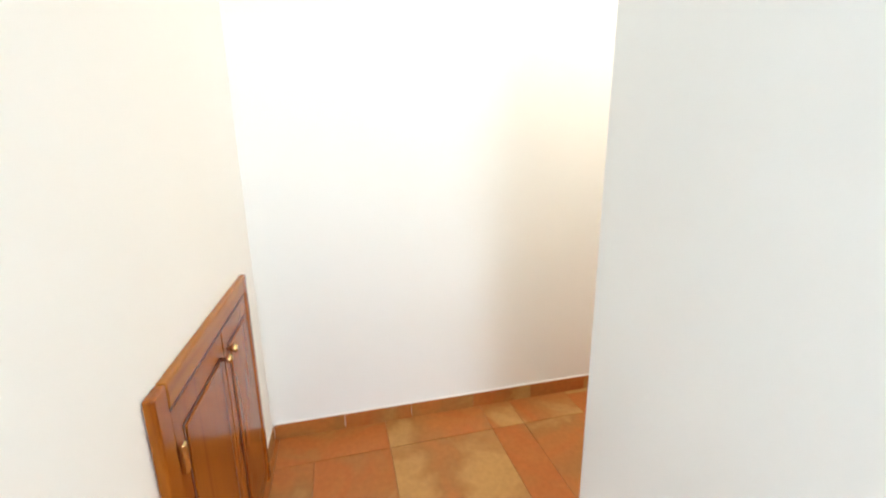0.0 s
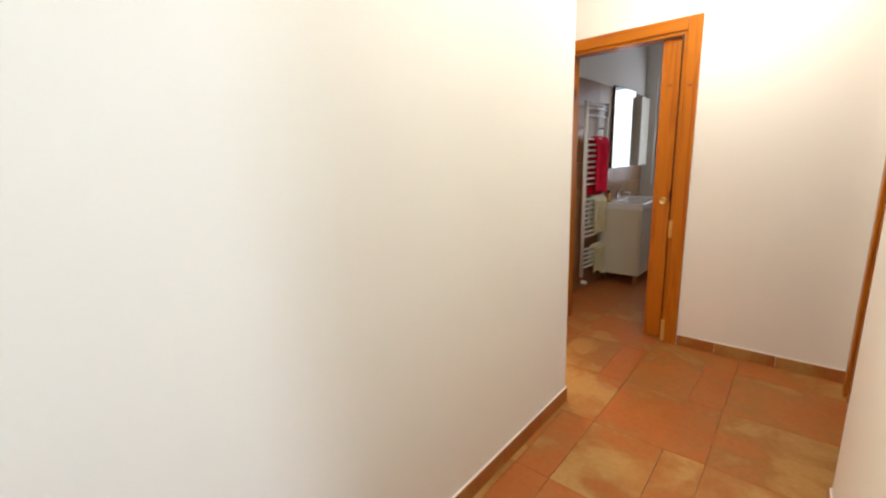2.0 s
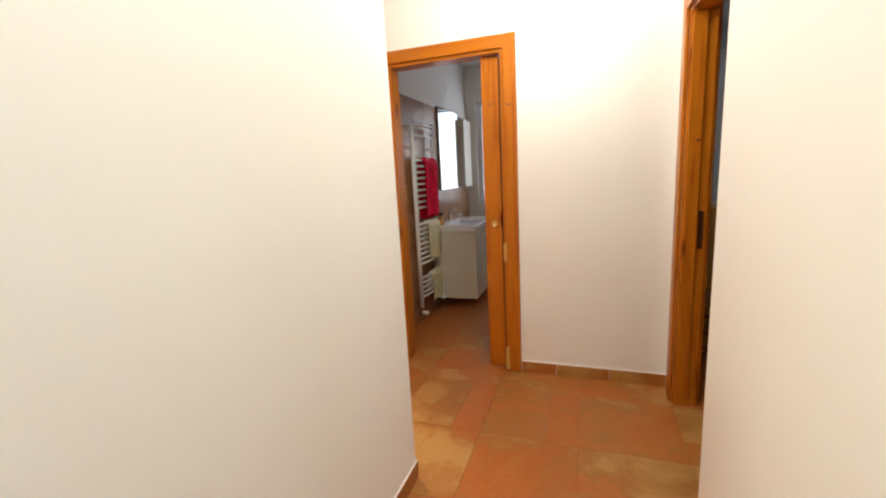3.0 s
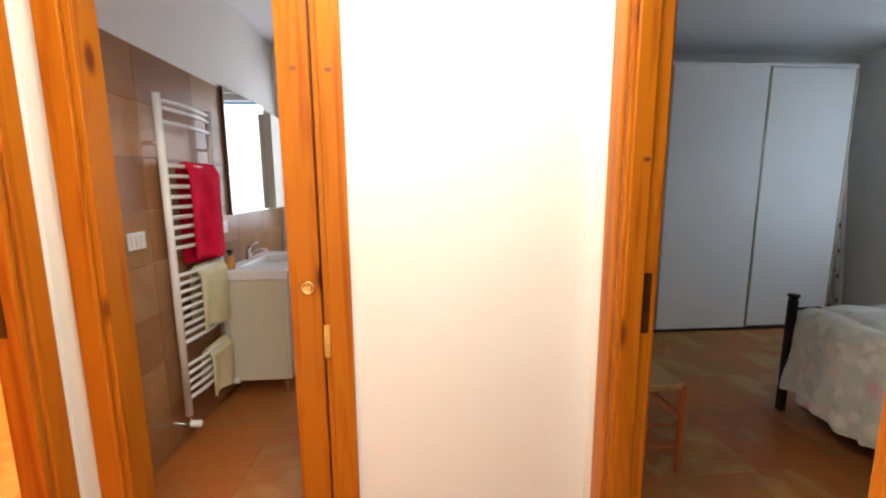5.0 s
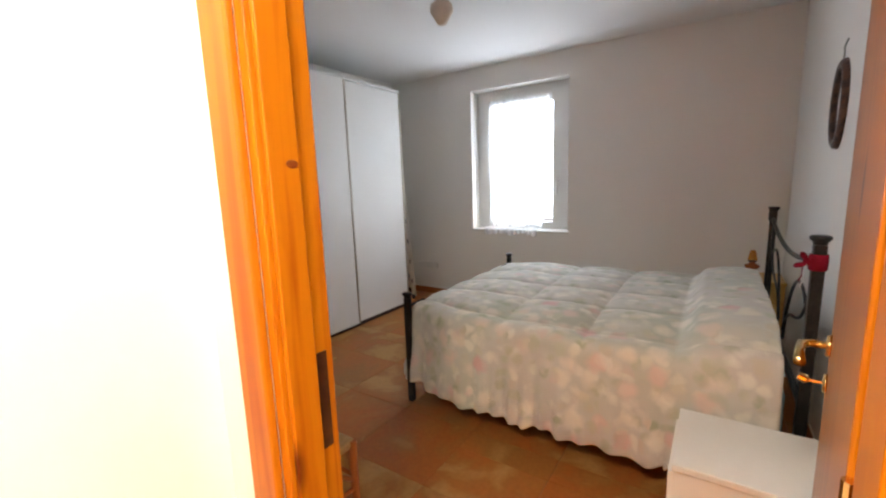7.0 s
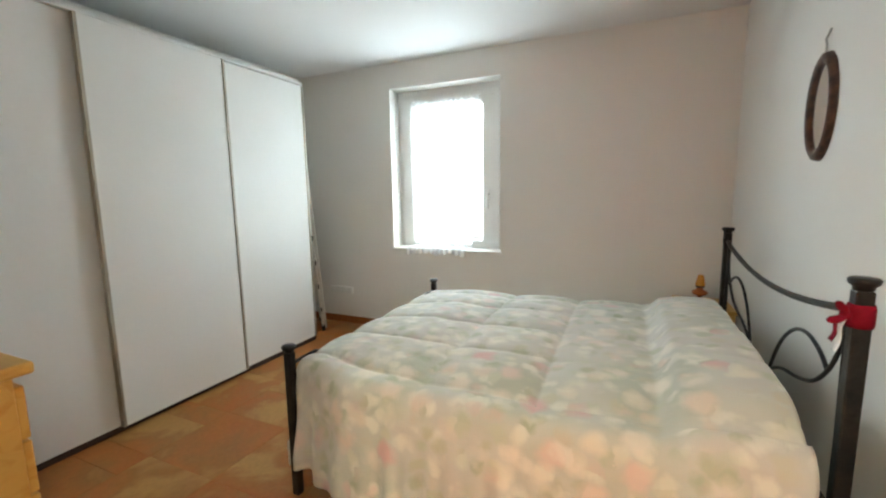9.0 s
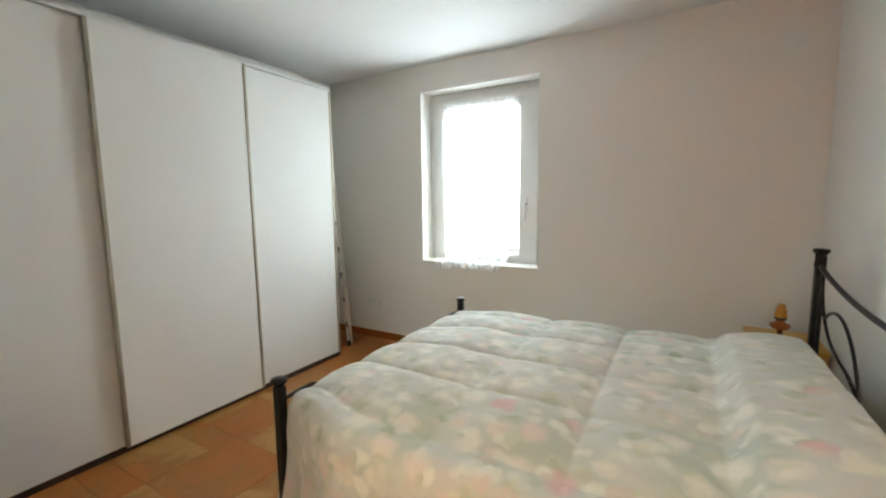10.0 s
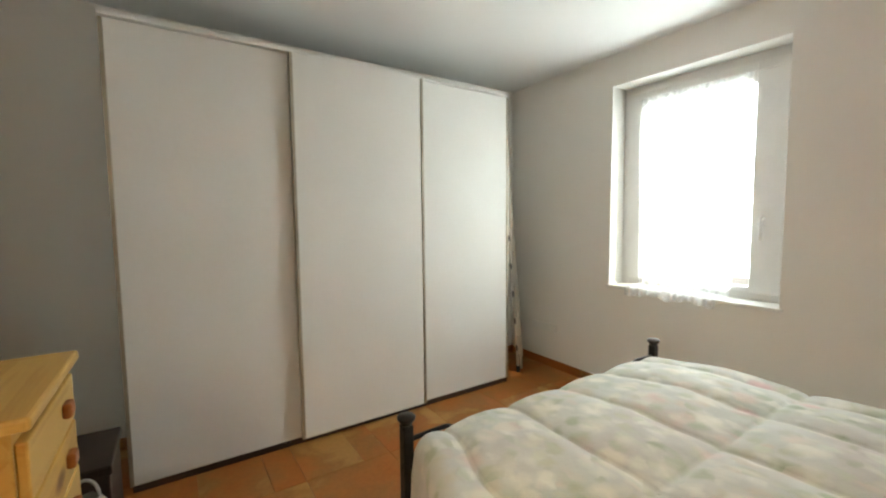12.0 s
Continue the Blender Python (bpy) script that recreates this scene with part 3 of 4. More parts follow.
# ---- wardrobe ----
ward = thing("wardrobe", "large white wardrobe with three flush sliding doors", "wardrobe")
W0, W1, WF, WT = 0.71, 3.318, 5.85, 2.41
part("body", boxes(((W0, WF + 0.07, 0.06), (W0 + 0.03, B_N - 0.004, WT)), ((W1 - 0.03, WF + 0.045, 0.06), (W1, B_N - 0.004, WT)), ((W0 + 0.03, WF + 0.08, WT - 0.03), (W1 - 0.03, B_N - 0.004, WT - 0.002)), ((W0 + 0.03, B_N - 0.02, 0.06), (W1 - 0.03, B_N - 0.004, WT - 0.03)), bevel=0.003), LACQUER, ward)
part("plinth", boxes(((W0 + 0.01, WF + 0.04, 0.0), (W1 - 0.01, B_N - 0.004, 0.06))), DARK, ward, "dark recessed plinth")
part("top_rail", boxes(((W0, WF + 0.012, WT - 0.02), (W1 - 0.03, WF + 0.08, WT + 0.004)), bevel=0.002), LACQUER, ward)
for x0, x1, y in ((W0, 1.60, WF + 0.035), (1.575, 2.478, WF), (2.455, W1 - 0.004, WF + 0.035)):
    d = part("sliding_door", boxes(((x0 + 0.018, y, 0.04), (x1 - 0.018, y + 0.025, WT - 0.024)), bevel=0.003), LACQUER, ward)
    for e0, e1 in ((x0, x0 + 0.018), (x1 - 0.018, x1)):
        part("edge_profile", boxes(((e0, y - 0.006, 0.04), (e1, y + 0.028, WT - 0.024)), bevel=0.002), CHAMPAGNE, d, "champagne metal edge profile")

# ---- bed ----
bed = thing("bed", "double bed with a black wrought iron frame", "bed")
PX0, PX1, PH, PF = 1.60, 3.146, 2.59, 4.52
for x in (PX0, PX1):
    for y, top in ((PF, 0.70), (PH, 1.145)):
        post = part("post", boxes(((x - 0.019, y - 0.019, 0.0), (x + 0.019, y + 0.019, top)), bevel=0.004), IRON, bed)
        part("finial", moved(lathe([(0.019, 0), (0.022, 0.004), (0.022, 0.010), (0.031, 0.018), (0.033, 0.028), (0.028, 0.033), (0.001, 0.034)]), pose(x, y, top)), IRON, post, "", True)


def arc(fn, n=24):
    return [fn(k / n) for k in range(n + 1)]


span = PX1 - PX0
SCROLLS = (
    [(0.06, 1.07), (0.085, 0.96), (0.14, 0.875), (0.23, 0.805), (0.35, 0.765), (0.50, 0.735), (0.62, 0.68), (0.68, 0.60)],
    [(0.66, 0.56), (0.62, 0.70), (0.53, 0.83), (0.42, 0.91), (0.31, 0.935), (0.21, 0.915), (0.14, 0.875)],
    [(0.06, 1.07), (0.05, 0.80), (0.035, 0.51)],
)


def smooth_line(knots, steps=7):
    """A rounded line through the knots."""
    out = []
    for i in range(len(knots) - 1):
        p = [Vector(knots[min(max(i + k, 0), len(knots) - 1)]) for k in (-1, 0, 1, 2)]
        for k in range(steps):
            t = k / steps
            out.append(0.5 * (2 * p[1] + (p[2] - p[0]) * t + (2 * p[0] - 5 * p[1] + 4 * p[2] - p[3]) * t * t + (3 * p[1] - p[0] - 3 * p[2] + p[3]) * t ** 3))
    return out + [Vector(knots[-1])]


def smooth_bar(x, g):
    """From the foot post inwards, curling down behind the bedspread."""
    return [(x + g * dx, PF, z) for dx, z in smooth_line([(0.0, 0.640), (0.06, 0.643), (0.12, 0.645), (0.18, 0.640), (0.22, 0.59), (0.225, 0.42)])]


part("head_rail", rod(arc(lambda s: (PX0 + s * span, PH, 1.10 - 0.09 * math.sin(math.pi * s) ** 0.8)), 0.011), IRON, bed, "", True)
part("lower_rail", rod(arc(lambda s: (PX0 + s * span, PH, 0.50)), 0.012), IRON, bed)
for s in (0, 1):
    x0 = PX0 if s == 0 else PX1
    g = 1 if s == 0 else -1
    for knots in SCROLLS:
        part("scroll", rod([(PX0 + dx if s == 0 else PX1 - dx, PH, z) for dx, z in smooth_line(knots)], 0.0065), IRON, bed, "", True)
part("foot_rail", rod([(PX0, PF, 0.40), (PX1, PF, 0.40)], 0.010), IRON, bed)
for x, g in ((PX0, 1), (PX1, -1)):
    # short scrolled arm at the top of each foot post
    part("foot_arm", rod(smooth_bar(x, g), 0.009), IRON, bed, "", True)
for y in (PH + 0.25, PF - 0.05):
    part("slat_bar", rod([(PX0 + 0.14, y, 0.27), (PX1 - 0.14, y, 0.27)], 0.014), IRON, bed)
for x in (PX0, PX1):
    part("side_rail", rod([(x + (0.15 if x < 2 else -0.15), PH + 0.25, 0.27), (x + (0.15 if x < 2 else -0.15), PF - 0.05, 0.27)], 0.014), IRON, bed)
mat_ = part("mattress", boxes(((PX0 + 0.05, PH + 0.04, 0.28), (PX1 - 0.05, PF - 0.14, 0.545)), bevel=0.05), BLUE_CLOTH, bed, "mattress in a blue fitted sheet", True)

QX0, QX1, QY0, QY1, QT, QD = 1.60, 3.145, 2.665, 4.46, 0.635, 0.53

SEAM_A, SEAM_B = 0.41, 1.19


def quilt_point(u, v):
    # flat pattern: overhang on the two long sides and at the foot
    a = -QD + u * (QX1 - QX0 + 2 * QD)
    b = v * (QY1 - QY0 + QD)
    la, lb = QX1 - QX0, QY1 - QY0
    cx, cy = min(max(a, 0), la), min(b, lb)
    ox, oy = a - cx, b - cy
    d = math.hypot(ox, oy)
    m = max(abs(ox), abs(oy))
    dx, dy = (ox / d, oy / d) if d else (0, 0)
    d = m
    px, py = QX0 + cx, QY0 + cy
    t = min(max((cy - (lb - 0.34)) / 0.34, 0), 1)
    px += (0.10 if a < la / 2 else -0.10) * t * t * (3 - 2 * t) * abs(2 * cx / la - 1)
    # puffs between the quilting seams
    sx = abs(math.sin(math.pi * (a - SEAM_A) / 0.36))
    sy = abs(math.sin(math.pi * (b - SEAM_B) / (0.44 if b < SEAM_B else 0.74)))
    puff = 0.040 * (sx * sy) ** 0.30
    crumple = 0.009 * noise.noise(Vector((a * 5, b * 5, 3))) + 0.004 * noise.noise(Vector((a * 13, b * 13, 7)))
    edge = min(cx, la - cx, lb - cy + 0.05)
    crown = 0.03 * min(1, max(0, edge) / 0.35)
    pb = min(max((0.37 - b) / 0.10, 0), 1)
    pil = 0.115 * (pb * pb * (3 - 2 * pb)) * (0.86 + 0.14 * math.sin(math.pi * min(1, max(0, b + 0.08) / 0.36))) * (1 - 0.5 * max(0, 1 - edge / 0.16) ** 2 if edge < 0.16 else 1)
    r = 0.085
    if d == 0:
        return (px, py, QT + crown + puff * (1 - 0.6 * pb) + crumple + pil)
    q = min(d / (r * 1.5708), 1) * 1.5708
    out = r * math.sin(q)
    down = r * (1 - math.cos(q)) + max(0, d - r * 1.5708)
    f = min(down / 0.42, 1)
    s = (cy if abs(ox) > abs(oy) else cx) + 0.16 * math.atan2(abs(oy), abs(ox) + 1e-6)
    ruffle = f * f * (0.016 * math.sin(s * 58 + 3 * math.sin(s * 6)) + 0.010 * math.sin(s * 31 + 1))
    out += 0.05 * f + ruffle + crumple + puff * (1 - q / 1.5708) * 0.6
    return (px + dx * out, py + dy * out, QT + puff * (1 - f) + pil * (1 - min(1, d / 0.5)) - down + 0.01 * math.sin(s * 22) * f)


quilt = tagged(new("quilt", mesh_from("quilt", sheet(260, 230, quilt_point), FLORAL, True)), "quilted bedspread with faded flowers, spread over the bed", "bedspread")
quilt.modifiers.new("cloth", "SOLIDIFY").thickness = 0.012
SEAM = mottled("seam_thread", (0.40, 0.40, 0.34), (0.50, 0.48, 0.42), 20, 0.9)
la, lb = QX1 - QX0 + 2 * QD, QY1 - QY0 + QD


def seam(fn):
    pts = [Vector(quilt_point(*fn(k / 60))) for k in range(61)]
    part("seam", rod(pts, 0.0045, 6), SEAM, quilt, "stitched quilting seam", True)


for k in range(3):
    seam(lambda q: ((QD + SEAM_A + 0.36 * k) / la, q * (QY1 - QY0) / lb))
for k in range(2):
    seam(lambda q: ((QD + q * (QX1 - QX0)) / la, (SEAM_B - 0.44 * k) / lb))
for x in (2.0, 2.75):
    tagged(new("pillow", mesh_from("pillow", sheet(24, 24, lambda u, v: (x + 0.7 * (u - 0.5), 2.82 + 0.36 * (v - 0.5), 0.60 + 0.09 * (max(0, (1 - (2 * u - 1) ** 4) * (1 - (2 * v - 1) ** 4))) ** 0.5)), BLUE_CLOTH, True)), "blue pillow tucked under the bedspread", "pillow", "pillows on the bed")

rib = thing("ribbon", "red and white ribbon tied round the bed post", "ribbon", (PX0, PH, 1.08))
part("band", lathe([(0.027, -0.03), (0.029, -0.02), (0.029, 0.02), (0.027, 0.03)], 12), RIBBON, rib, "", True)
for turn in (-38, 40):
    part("bow_loop", moved(lathe([(0.004, 0), (0.014, 0.014), (0.017, 0.03), (0.011, 0.042), (0.001, 0.047)], 10), pose(-0.01, 0.03, -0.002, turn - 70, 0, 20) @ Matrix.Diagonal((1, 0.55, 1, 1))), RIBBON, rib, "", True)
part("knot", moved(lathe([(0.002, -0.013), (0.012, -0.008), (0.014, 0), (0.012, 0.008), (0.002, 0.013)], 10), pose(-0.01, 0.032, 0)), RIBBON, rib, "", True)
for k, (dx, ln) in enumerate(((-0.022, 0.085), (0.004, 0.065))):
    tail = part("tail", sheet(3, 8, lambda u, v: (dx + 0.022 * u, 0.036 + 0.012 * v + 0.003 * math.sin(7 * v), -0.008 - ln * v - 0.008 * abs(u - 0.5) * v)), ENAMEL if k == 0 else RIBBON, rib, "white ribbon tail" if k == 0 else "red ribbon tail")
    tail.modifiers.new("cloth", "SOLIDIFY").thickness = 0.0015

hook = thing("hanging_ribbon", "thin dark ribbon looped over the bed post", "ribbon", (PX1, PH, 1.13))
part("loop", rod(smooth_line([(-0.02, 0.02, 0.035), (-0.034, 0.024, 0.03), (-0.045, 0.026, 0.0), (-0.038, 0.026, -0.035), (-0.026, 0.024, -0.02), (-0.02, 0.02, 0.01)]), 0.005, 8), IRON, hook, "", True)

# ---- nightstands ----
def nightstand(x0, x1, y0, y1, h, mat, label, face):
    r = thing("nightstand", label, "nightstand")
    part("top", boxes(((x0, y0, h - 0.025), (x1, y1, h)), bevel=0.004), mat, r)
    part("body", boxes(((x0 + 0.012, y0 + 0.006, 0.03), (x1 - 0.012, y1 - 0.006, h - 0.025)), bevel=0.003), mat, r)
    for z0, z1 in ((0.05, h * 0.5 - 0.01), (h * 0.5 - 0.004, h - 0.04)):
        dr = part("drawer_front", boxes(((x0 + 0.02, y1 - 0.008, z0), (x1 - 0.02, y1 + 0.01, z1)), bevel=0.003), mat, r)
        part("knob", moved(lathe([(0.005, 0), (0.005, 0.012), (0.012, 0.018), (0.012, 0.024), (0.001, 0.027)], 12), pose((x0 + x1) / 2, y1 + 0.01, (z0 + z1) / 2, -90)), ALU, dr, "", True)
    for x in (x0 + 0.03, x1 - 0.03):
        for y in (y0 + 0.03, y1 - 0.03):
            part("foot", boxes(((x - 0.015, y - 0.015, 0), (x + 0.015, y + 0.015, 0.032))), DARK, r)
    return r


nightstand(1.0, 1.385, 2.56, 2.985, 0.50, LACQUER, "plain white nightstand between the door and the bed", 1)
nightstand(3.42, 3.80, 2.45, 2.80, 0.60, PALE_PINE, "pine nightstand in the corner by the bed", 1)
orn = thing("table_lamp", "small amber glass and brass table lamp", "lamp", (3.50, 2.66, 0.60))
orn.scale = (0.8, 0.8, 0.85)
part("base", lathe([(0.045, 0), (0.05, 0.012), (0.02, 0.03), (0.018, 0.09)], 18), BRASS, orn, "", True)
part("bowl", lathe([(0.018, 0.09), (0.050, 0.10), (0.062, 0.118), (0.058, 0.128), (0.03, 0.142), (0.02, 0.16)], 18), CHAIR_WOOD, orn, "reddish wooden bowl", True)
part("collar", lathe([(0.034, 0.16), (0.036, 0.164), (0.036, 0.172), (0.03, 0.176)], 18), DARK, orn, "", True)
part("shade", lathe([(0.036, 0.176), (0.038, 0.182), (0.028, 0.235), (0.021, 0.258), (0.019, 0.262), (0.004, 0.264)], 18), AMBER, orn, "amber glass shade", True)
part("arm", rod([(0.03, 0.0, 0.24), (0.06, -0.01, 0.2), (0.075, -0.01, 0.12), (0.07, 0, 0.09)], 0.005), IRON, orn)

# ---- chest of drawers ----
chest = thing("chest_of_drawers", "yellow pine chest of drawers against the wall", "chest of drawers")
KX, KY0, KY1, KZ = 0.70, 4.40, 4.92, 1.03
part("top", boxes(((B_W + 0.004, KY0, KZ - 0.03), (KX, KY1, KZ)), bevel=0.008), PALE_PINE, chest, "worn brown-edged pine top")
part("body", boxes(((B_W + 0.004, KY0 + 0.02, 0.05), (KX - 0.035, KY1 - 0.02, KZ - 0.03)), bevel=0.003), PALE_PINE, chest)
part("base", boxes(((B_W + 0.02, KY0 + 0.03, 0), (KX - 0.06, KY1 - 0.03, 0.05))), PALE_PINE, chest)
for k in range(6):
    z0 = 0.143 + k * 0.139
    dr = part("drawer", boxes(((KX - 0.036, KY0 + 0.03, z0), (KX - 0.014, KY1 - 0.03, z0 + 0.132)), bevel=0.005), PALE_PINE, chest)
    for y in (KY0 + 0.36,):
        part("pull", boxes(((KX - 0.016, y - 0.03, z0 + 0.05), (KX + 0.006, y + 0.025, z0 + 0.09)), bevel=0.008), CHAIR_WOOD, dr, "dark reddish wooden pull")

bag = thing("bag", "crumpled pale plastic bag hanging beside the chest", "bag", (0.64, 5.13, 0.0))
part("sack", sheet(16, 14, lambda u, v: ((0.11 + 0.015 * noise.noise(Vector((5 * u, 4 * v, 1)))) * math.cos(2 * math.pi * u) * math.sin(math.pi * (0.06 + 0.86 * v)) ** 0.6, 0.09 + 0.075 * math.sin(2 * math.pi * u) * math.sin(math.pi * (0.06 + 0.86 * v)) ** 0.6, 0.40 * v + 0.02 * noise.noise(Vector((7 * u, 7 * v, 4))) * v)), GREY_BAG, bag, "", True)
part("handle", rod(arc(lambda q: (0.04 * math.cos(math.pi * q), 0.09, 0.40 + 0.07 * math.sin(math.pi * q)), 10), 0.006), GREY_BAG, bag)

# plain dark block with a slightly wider top, for an unidentified dark shape
crate = thing("dark_box", "plain dark brown box shape beside the wardrobe", "box")
part("body", boxes(((0.50, 5.42, 0.0), (0.69, 5.80, 0.37)), bevel=0.006), DARK, crate)
part("lid", boxes(((0.49, 5.41, 0.37), (0.70, 5.81, 0.41)), bevel=0.006), DARK, crate)


# ---- chairs ----
def chair(at, turn, label, frame_mat, seat_mat, seat_h, back_h):
    """Front towards +x in its own space."""
    c = thing("chair", label, "chair", at, turn)
    w, dp = 0.345, 0.38
    for x, h in ((dp, seat_h), (0.0, back_h)):
        for y in (0.0, w):
            part("leg", rod([(x - (0.02 if x == 0 else 0), y, 0), (x, y, seat_h), (x - (0.05 if x == 0 else 0), y, h)] if x == 0 else [(x, y, 0), (x, y, h)], 0.018), frame_mat, c)
    part("seat", boxes(((0.0, -0.008, seat_h - 0.03), (dp + 0.012, w + 0.008, seat_h + 0.006)), bevel=0.012), seat_mat, c, "woven straw seat")
    for z in (0.13, 0.25):
        for y in (0.0, w):
            part("stretcher", rod([(0, y, z), (dp, y, z)], 0.009), frame_mat, c)
    for y in (0.0, w):
        part("brace", rod([(dp, y, seat_h - 0.17), (dp - 0.16, y, seat_h - 0.035)], 0.010), frame_mat, c)
    part("brace", rod([(dp, w, seat_h - 0.17), (dp, w - 0.14, seat_h - 0.035)], 0.010), frame_mat, c)
    part("stretcher", rod([(dp, 0, 0.3), (dp, w, 0.3)], 0.009), frame_mat, c)
    for k in range(3):
        z = seat_h + 0.12 + k * (back_h - seat_h - 0.16) / 2
        part("back_slat", rod(arc(lambda q: (-0.02 - 0.03 * k * 0.5 - 0.02 * math.sin(math.pi * q), w * q, z), 8), 0.014), frame_mat, c)
    return c


chair((0.235, 4.03, 0), 0, "reddish brown wooden chair with a straw seat", CHAIR_WOOD, STRAW, 0.45, 0.86)

# chair with a round hoop back, in the yellow room
hoop = thing("hoop_chair", "red bentwood chair with a round hoop back", "chair", (-4.95, 6.42, 0), 10)
for x in (-0.19, 0.19):
    for y in (-0.18, 0.18):
        part("leg", rod([(x * 1.12, y * 1.12, 0), (x, y, 0.45)], 0.013), CHAIR_WOOD, hoop)
part("seat", moved(lathe([(0.19, 0), (0.21, 0.008), (0.21, 0.028), (0.19, 0.035)]), pose(0, 0, 0.44)), STRAW, hoop, "", True)
for wd, hh in ((0.20, 0.40), (0.14, 0.30)):
    part("back_hoop", rod(arc(lambda q: (-wd * math.cos(math.pi * q), 0.19, 0.45 + hh * math.sin(math.pi * q) ** 0.7)), 0.012), CHAIR_WOOD, hoop, "", True)

ott = thing("pouf", "round yellow upholstered pouf on the floor", "pouf", (-4.15, 5.05, 0))
part("cushion", lathe([(0.30, 0.02), (0.36, 0.06), (0.37, 0.28), (0.33, 0.38), (0.2, 0.42), (0.001, 0.43)], 28), mottled("yellow_cloth", (0.66, 0.45, 0.10), (0.74, 0.52, 0.14), 6, 0.85, 0, 0.4, 150), ott, "", True)
part("base", lathe([(0.28, 0), (0.28, 0.02)], 24), DARK, ott)

# ---- wall mirror over the bed ----
mir = thing("oval_mirror", "oval wall mirror in a dark carved frame", "mirror", (2.45, B_S, 1.725))
oval = bmesh.new()
NV = 40
rings = []
for rr, dd in ((0.78, 0.012), (0.80, 0.022), (0.9, 0.028), (0.98, 0.02), (1.0, 0.004), (1.0, 0.0)):
    rings.append([oval.verts.new((0.122 * rr * math.cos(2 * math.pi * k / NV), dd, 0.215 * rr * math.sin(2 * math.pi * k / NV))) for k in range(NV)])
for a, c in zip(rings, rings[1:]):
    for k in range(NV):
        oval.faces.new((a[k], a[(k + 1) % NV], c[(k + 1) % NV], c[k]))
part("frame", oval, FRAME_WOOD, mir, "", True)
g = bmesh.new()
g.faces.new([g.verts.new((0.096 * math.cos(2 * math.pi * k / NV), 0.012, 0.170 * math.sin(2 * math.pi * k / NV))) for k in range(NV)])
part("mirror_glass", g, MIRROR, mir)
part("hook", rod([(0, 0.012, 0.212), (0.0, 0.012, 0.24), (0.014, 0.012, 0.265), (-0.012, 0.012, 0.28), (0, 0.003, 0.30)], 0.004), ALU, mir, "bow-shaped metal hook")

# ---- ceiling lamp ----
cl = thing("ceiling_lamp", "ceiling lamp with a frosted brownish glass bell", "lamp", (2.05, 4.48, H))
part("rose", lathe([(0.055, -0.03), (0.06, -0.012), (0.06, 0.0)], 20), BRASS, cl, "", True)
part("stem", rod([(0, 0, -0.02), (0, 0, -0.09)], 0.01), BRASS, cl)
part("shade", lathe([(0.012, -0.235), (0.03, -0.225), (0.05, -0.19), (0.075, -0.15), (0.07, -0.11), (0.03, -0.08)], 20), FROST, cl, "frosted glass bell", True)

# ---- ladder and wall box in the corner ----
lad = thing("stepladder", "folded aluminium stepladder leaning in the corner", "ladder", (3.525, 5.99, 0), -45)
lad.matrix_world = pose(3.525, 5.99, 0.0, 0, -5.5, 0) @ pose(0, 0, 0, 0, 0, -45)
for x in (0.0, 0.03):
    part("rail", boxes(((x, 0.0 + x, 0.02), (x + 0.022, 0.055 + x, 1.72)), bevel=0.004), ALU, lad)
    part("rail", boxes(((x, 0.27 + x, 0.02), (x + 0.022, 0.325 + x, 1.72)), bevel=0.004), ALU, lad)
for k in range(6):
    part("step", boxes(((-0.012, 0.056, 0.22 + 0.25 * k), (0.035, 0.269, 0.25 + 0.25 * k)), bevel=0.004), ALU, lad)
    part("bracket", boxes(((0.006, -0.012, 0.21 + 0.25 * k), (0.02, -0.001, 0.26 + 0.25 * k)), bevel=0.003), IRON, lad, "dark plastic bracket")
for y in (0.0, 0.27):
    part("foot", boxes(((-0.006, y - 0.008, 0), (0.03, y + 0.06, 0.06)), bevel=0.006), IRON, lad, "black rubber foot")
# flat strip with raised squares, for an unidentified faint grey mark
sock = thing("wall_strip", "white plastic strip with four raised squares, low on the wall", "socket", (B_E, 6.0, 0.37))
part("plate", boxes(((-0.012, -0.15, -0.035), (0, 0.15, 0.035)), bevel=0.004), PLASTIC, sock)
for k in range(4):
    part("outlet", boxes(((-0.0155, -0.125 + 0.068 * k, -0.022), (-0.011, -0.080 + 0.068 * k, 0.022)), bevel=0.002), PLASTIC, sock)

# ---- bathroom ----
rad = thing("towel_radiator", "white ladder towel radiator on the brown tiled wall", "radiator", (-1.914, 4.44, 0))
RW = 0.50
for y in (0.0, RW):
    part("upright", rod([(0.055, y, 0.17), (0.055, y, 1.83)], 0.019, 12), ENAMEL, rad, "", True)
zs = [1.80, 1.765, 1.70] + [1.49 - 0.052 * k for k in range(9)] + [0.93 - 0.045 * k for k in range(9)] + [0.44 - 0.045 * k for k in range(5)]
for z in zs:
    part("rung", rod(arc(lambda q: (0.055 + 0.03 * math.sin(math.pi * q), RW * q, z), 8), 0.011, 8), ENAMEL, rad, "", True)
for y in (0.03, RW - 0.03):
    part("bracket", rod([(0.0, y, 1.6), (0.055, y, 1.6)], 0.009), ENAMEL, rad)
for y in (0.0, RW):
    part("valve", rod([(0.0, y, 0.12), (0.055, y, 0.12), (0.056, y, 0.17)], [0.014, 0.013, 0.012]), CHROME, rad, "chrome valve")
    part("thermostat", moved(lathe([(0.016, 0), (0.019, 0.01), (0.019, 0.05), (0.012, 0.055)], 14), pose(0.06, y, 0.12, 0, 90)), ENAMEL, rad, "", True)


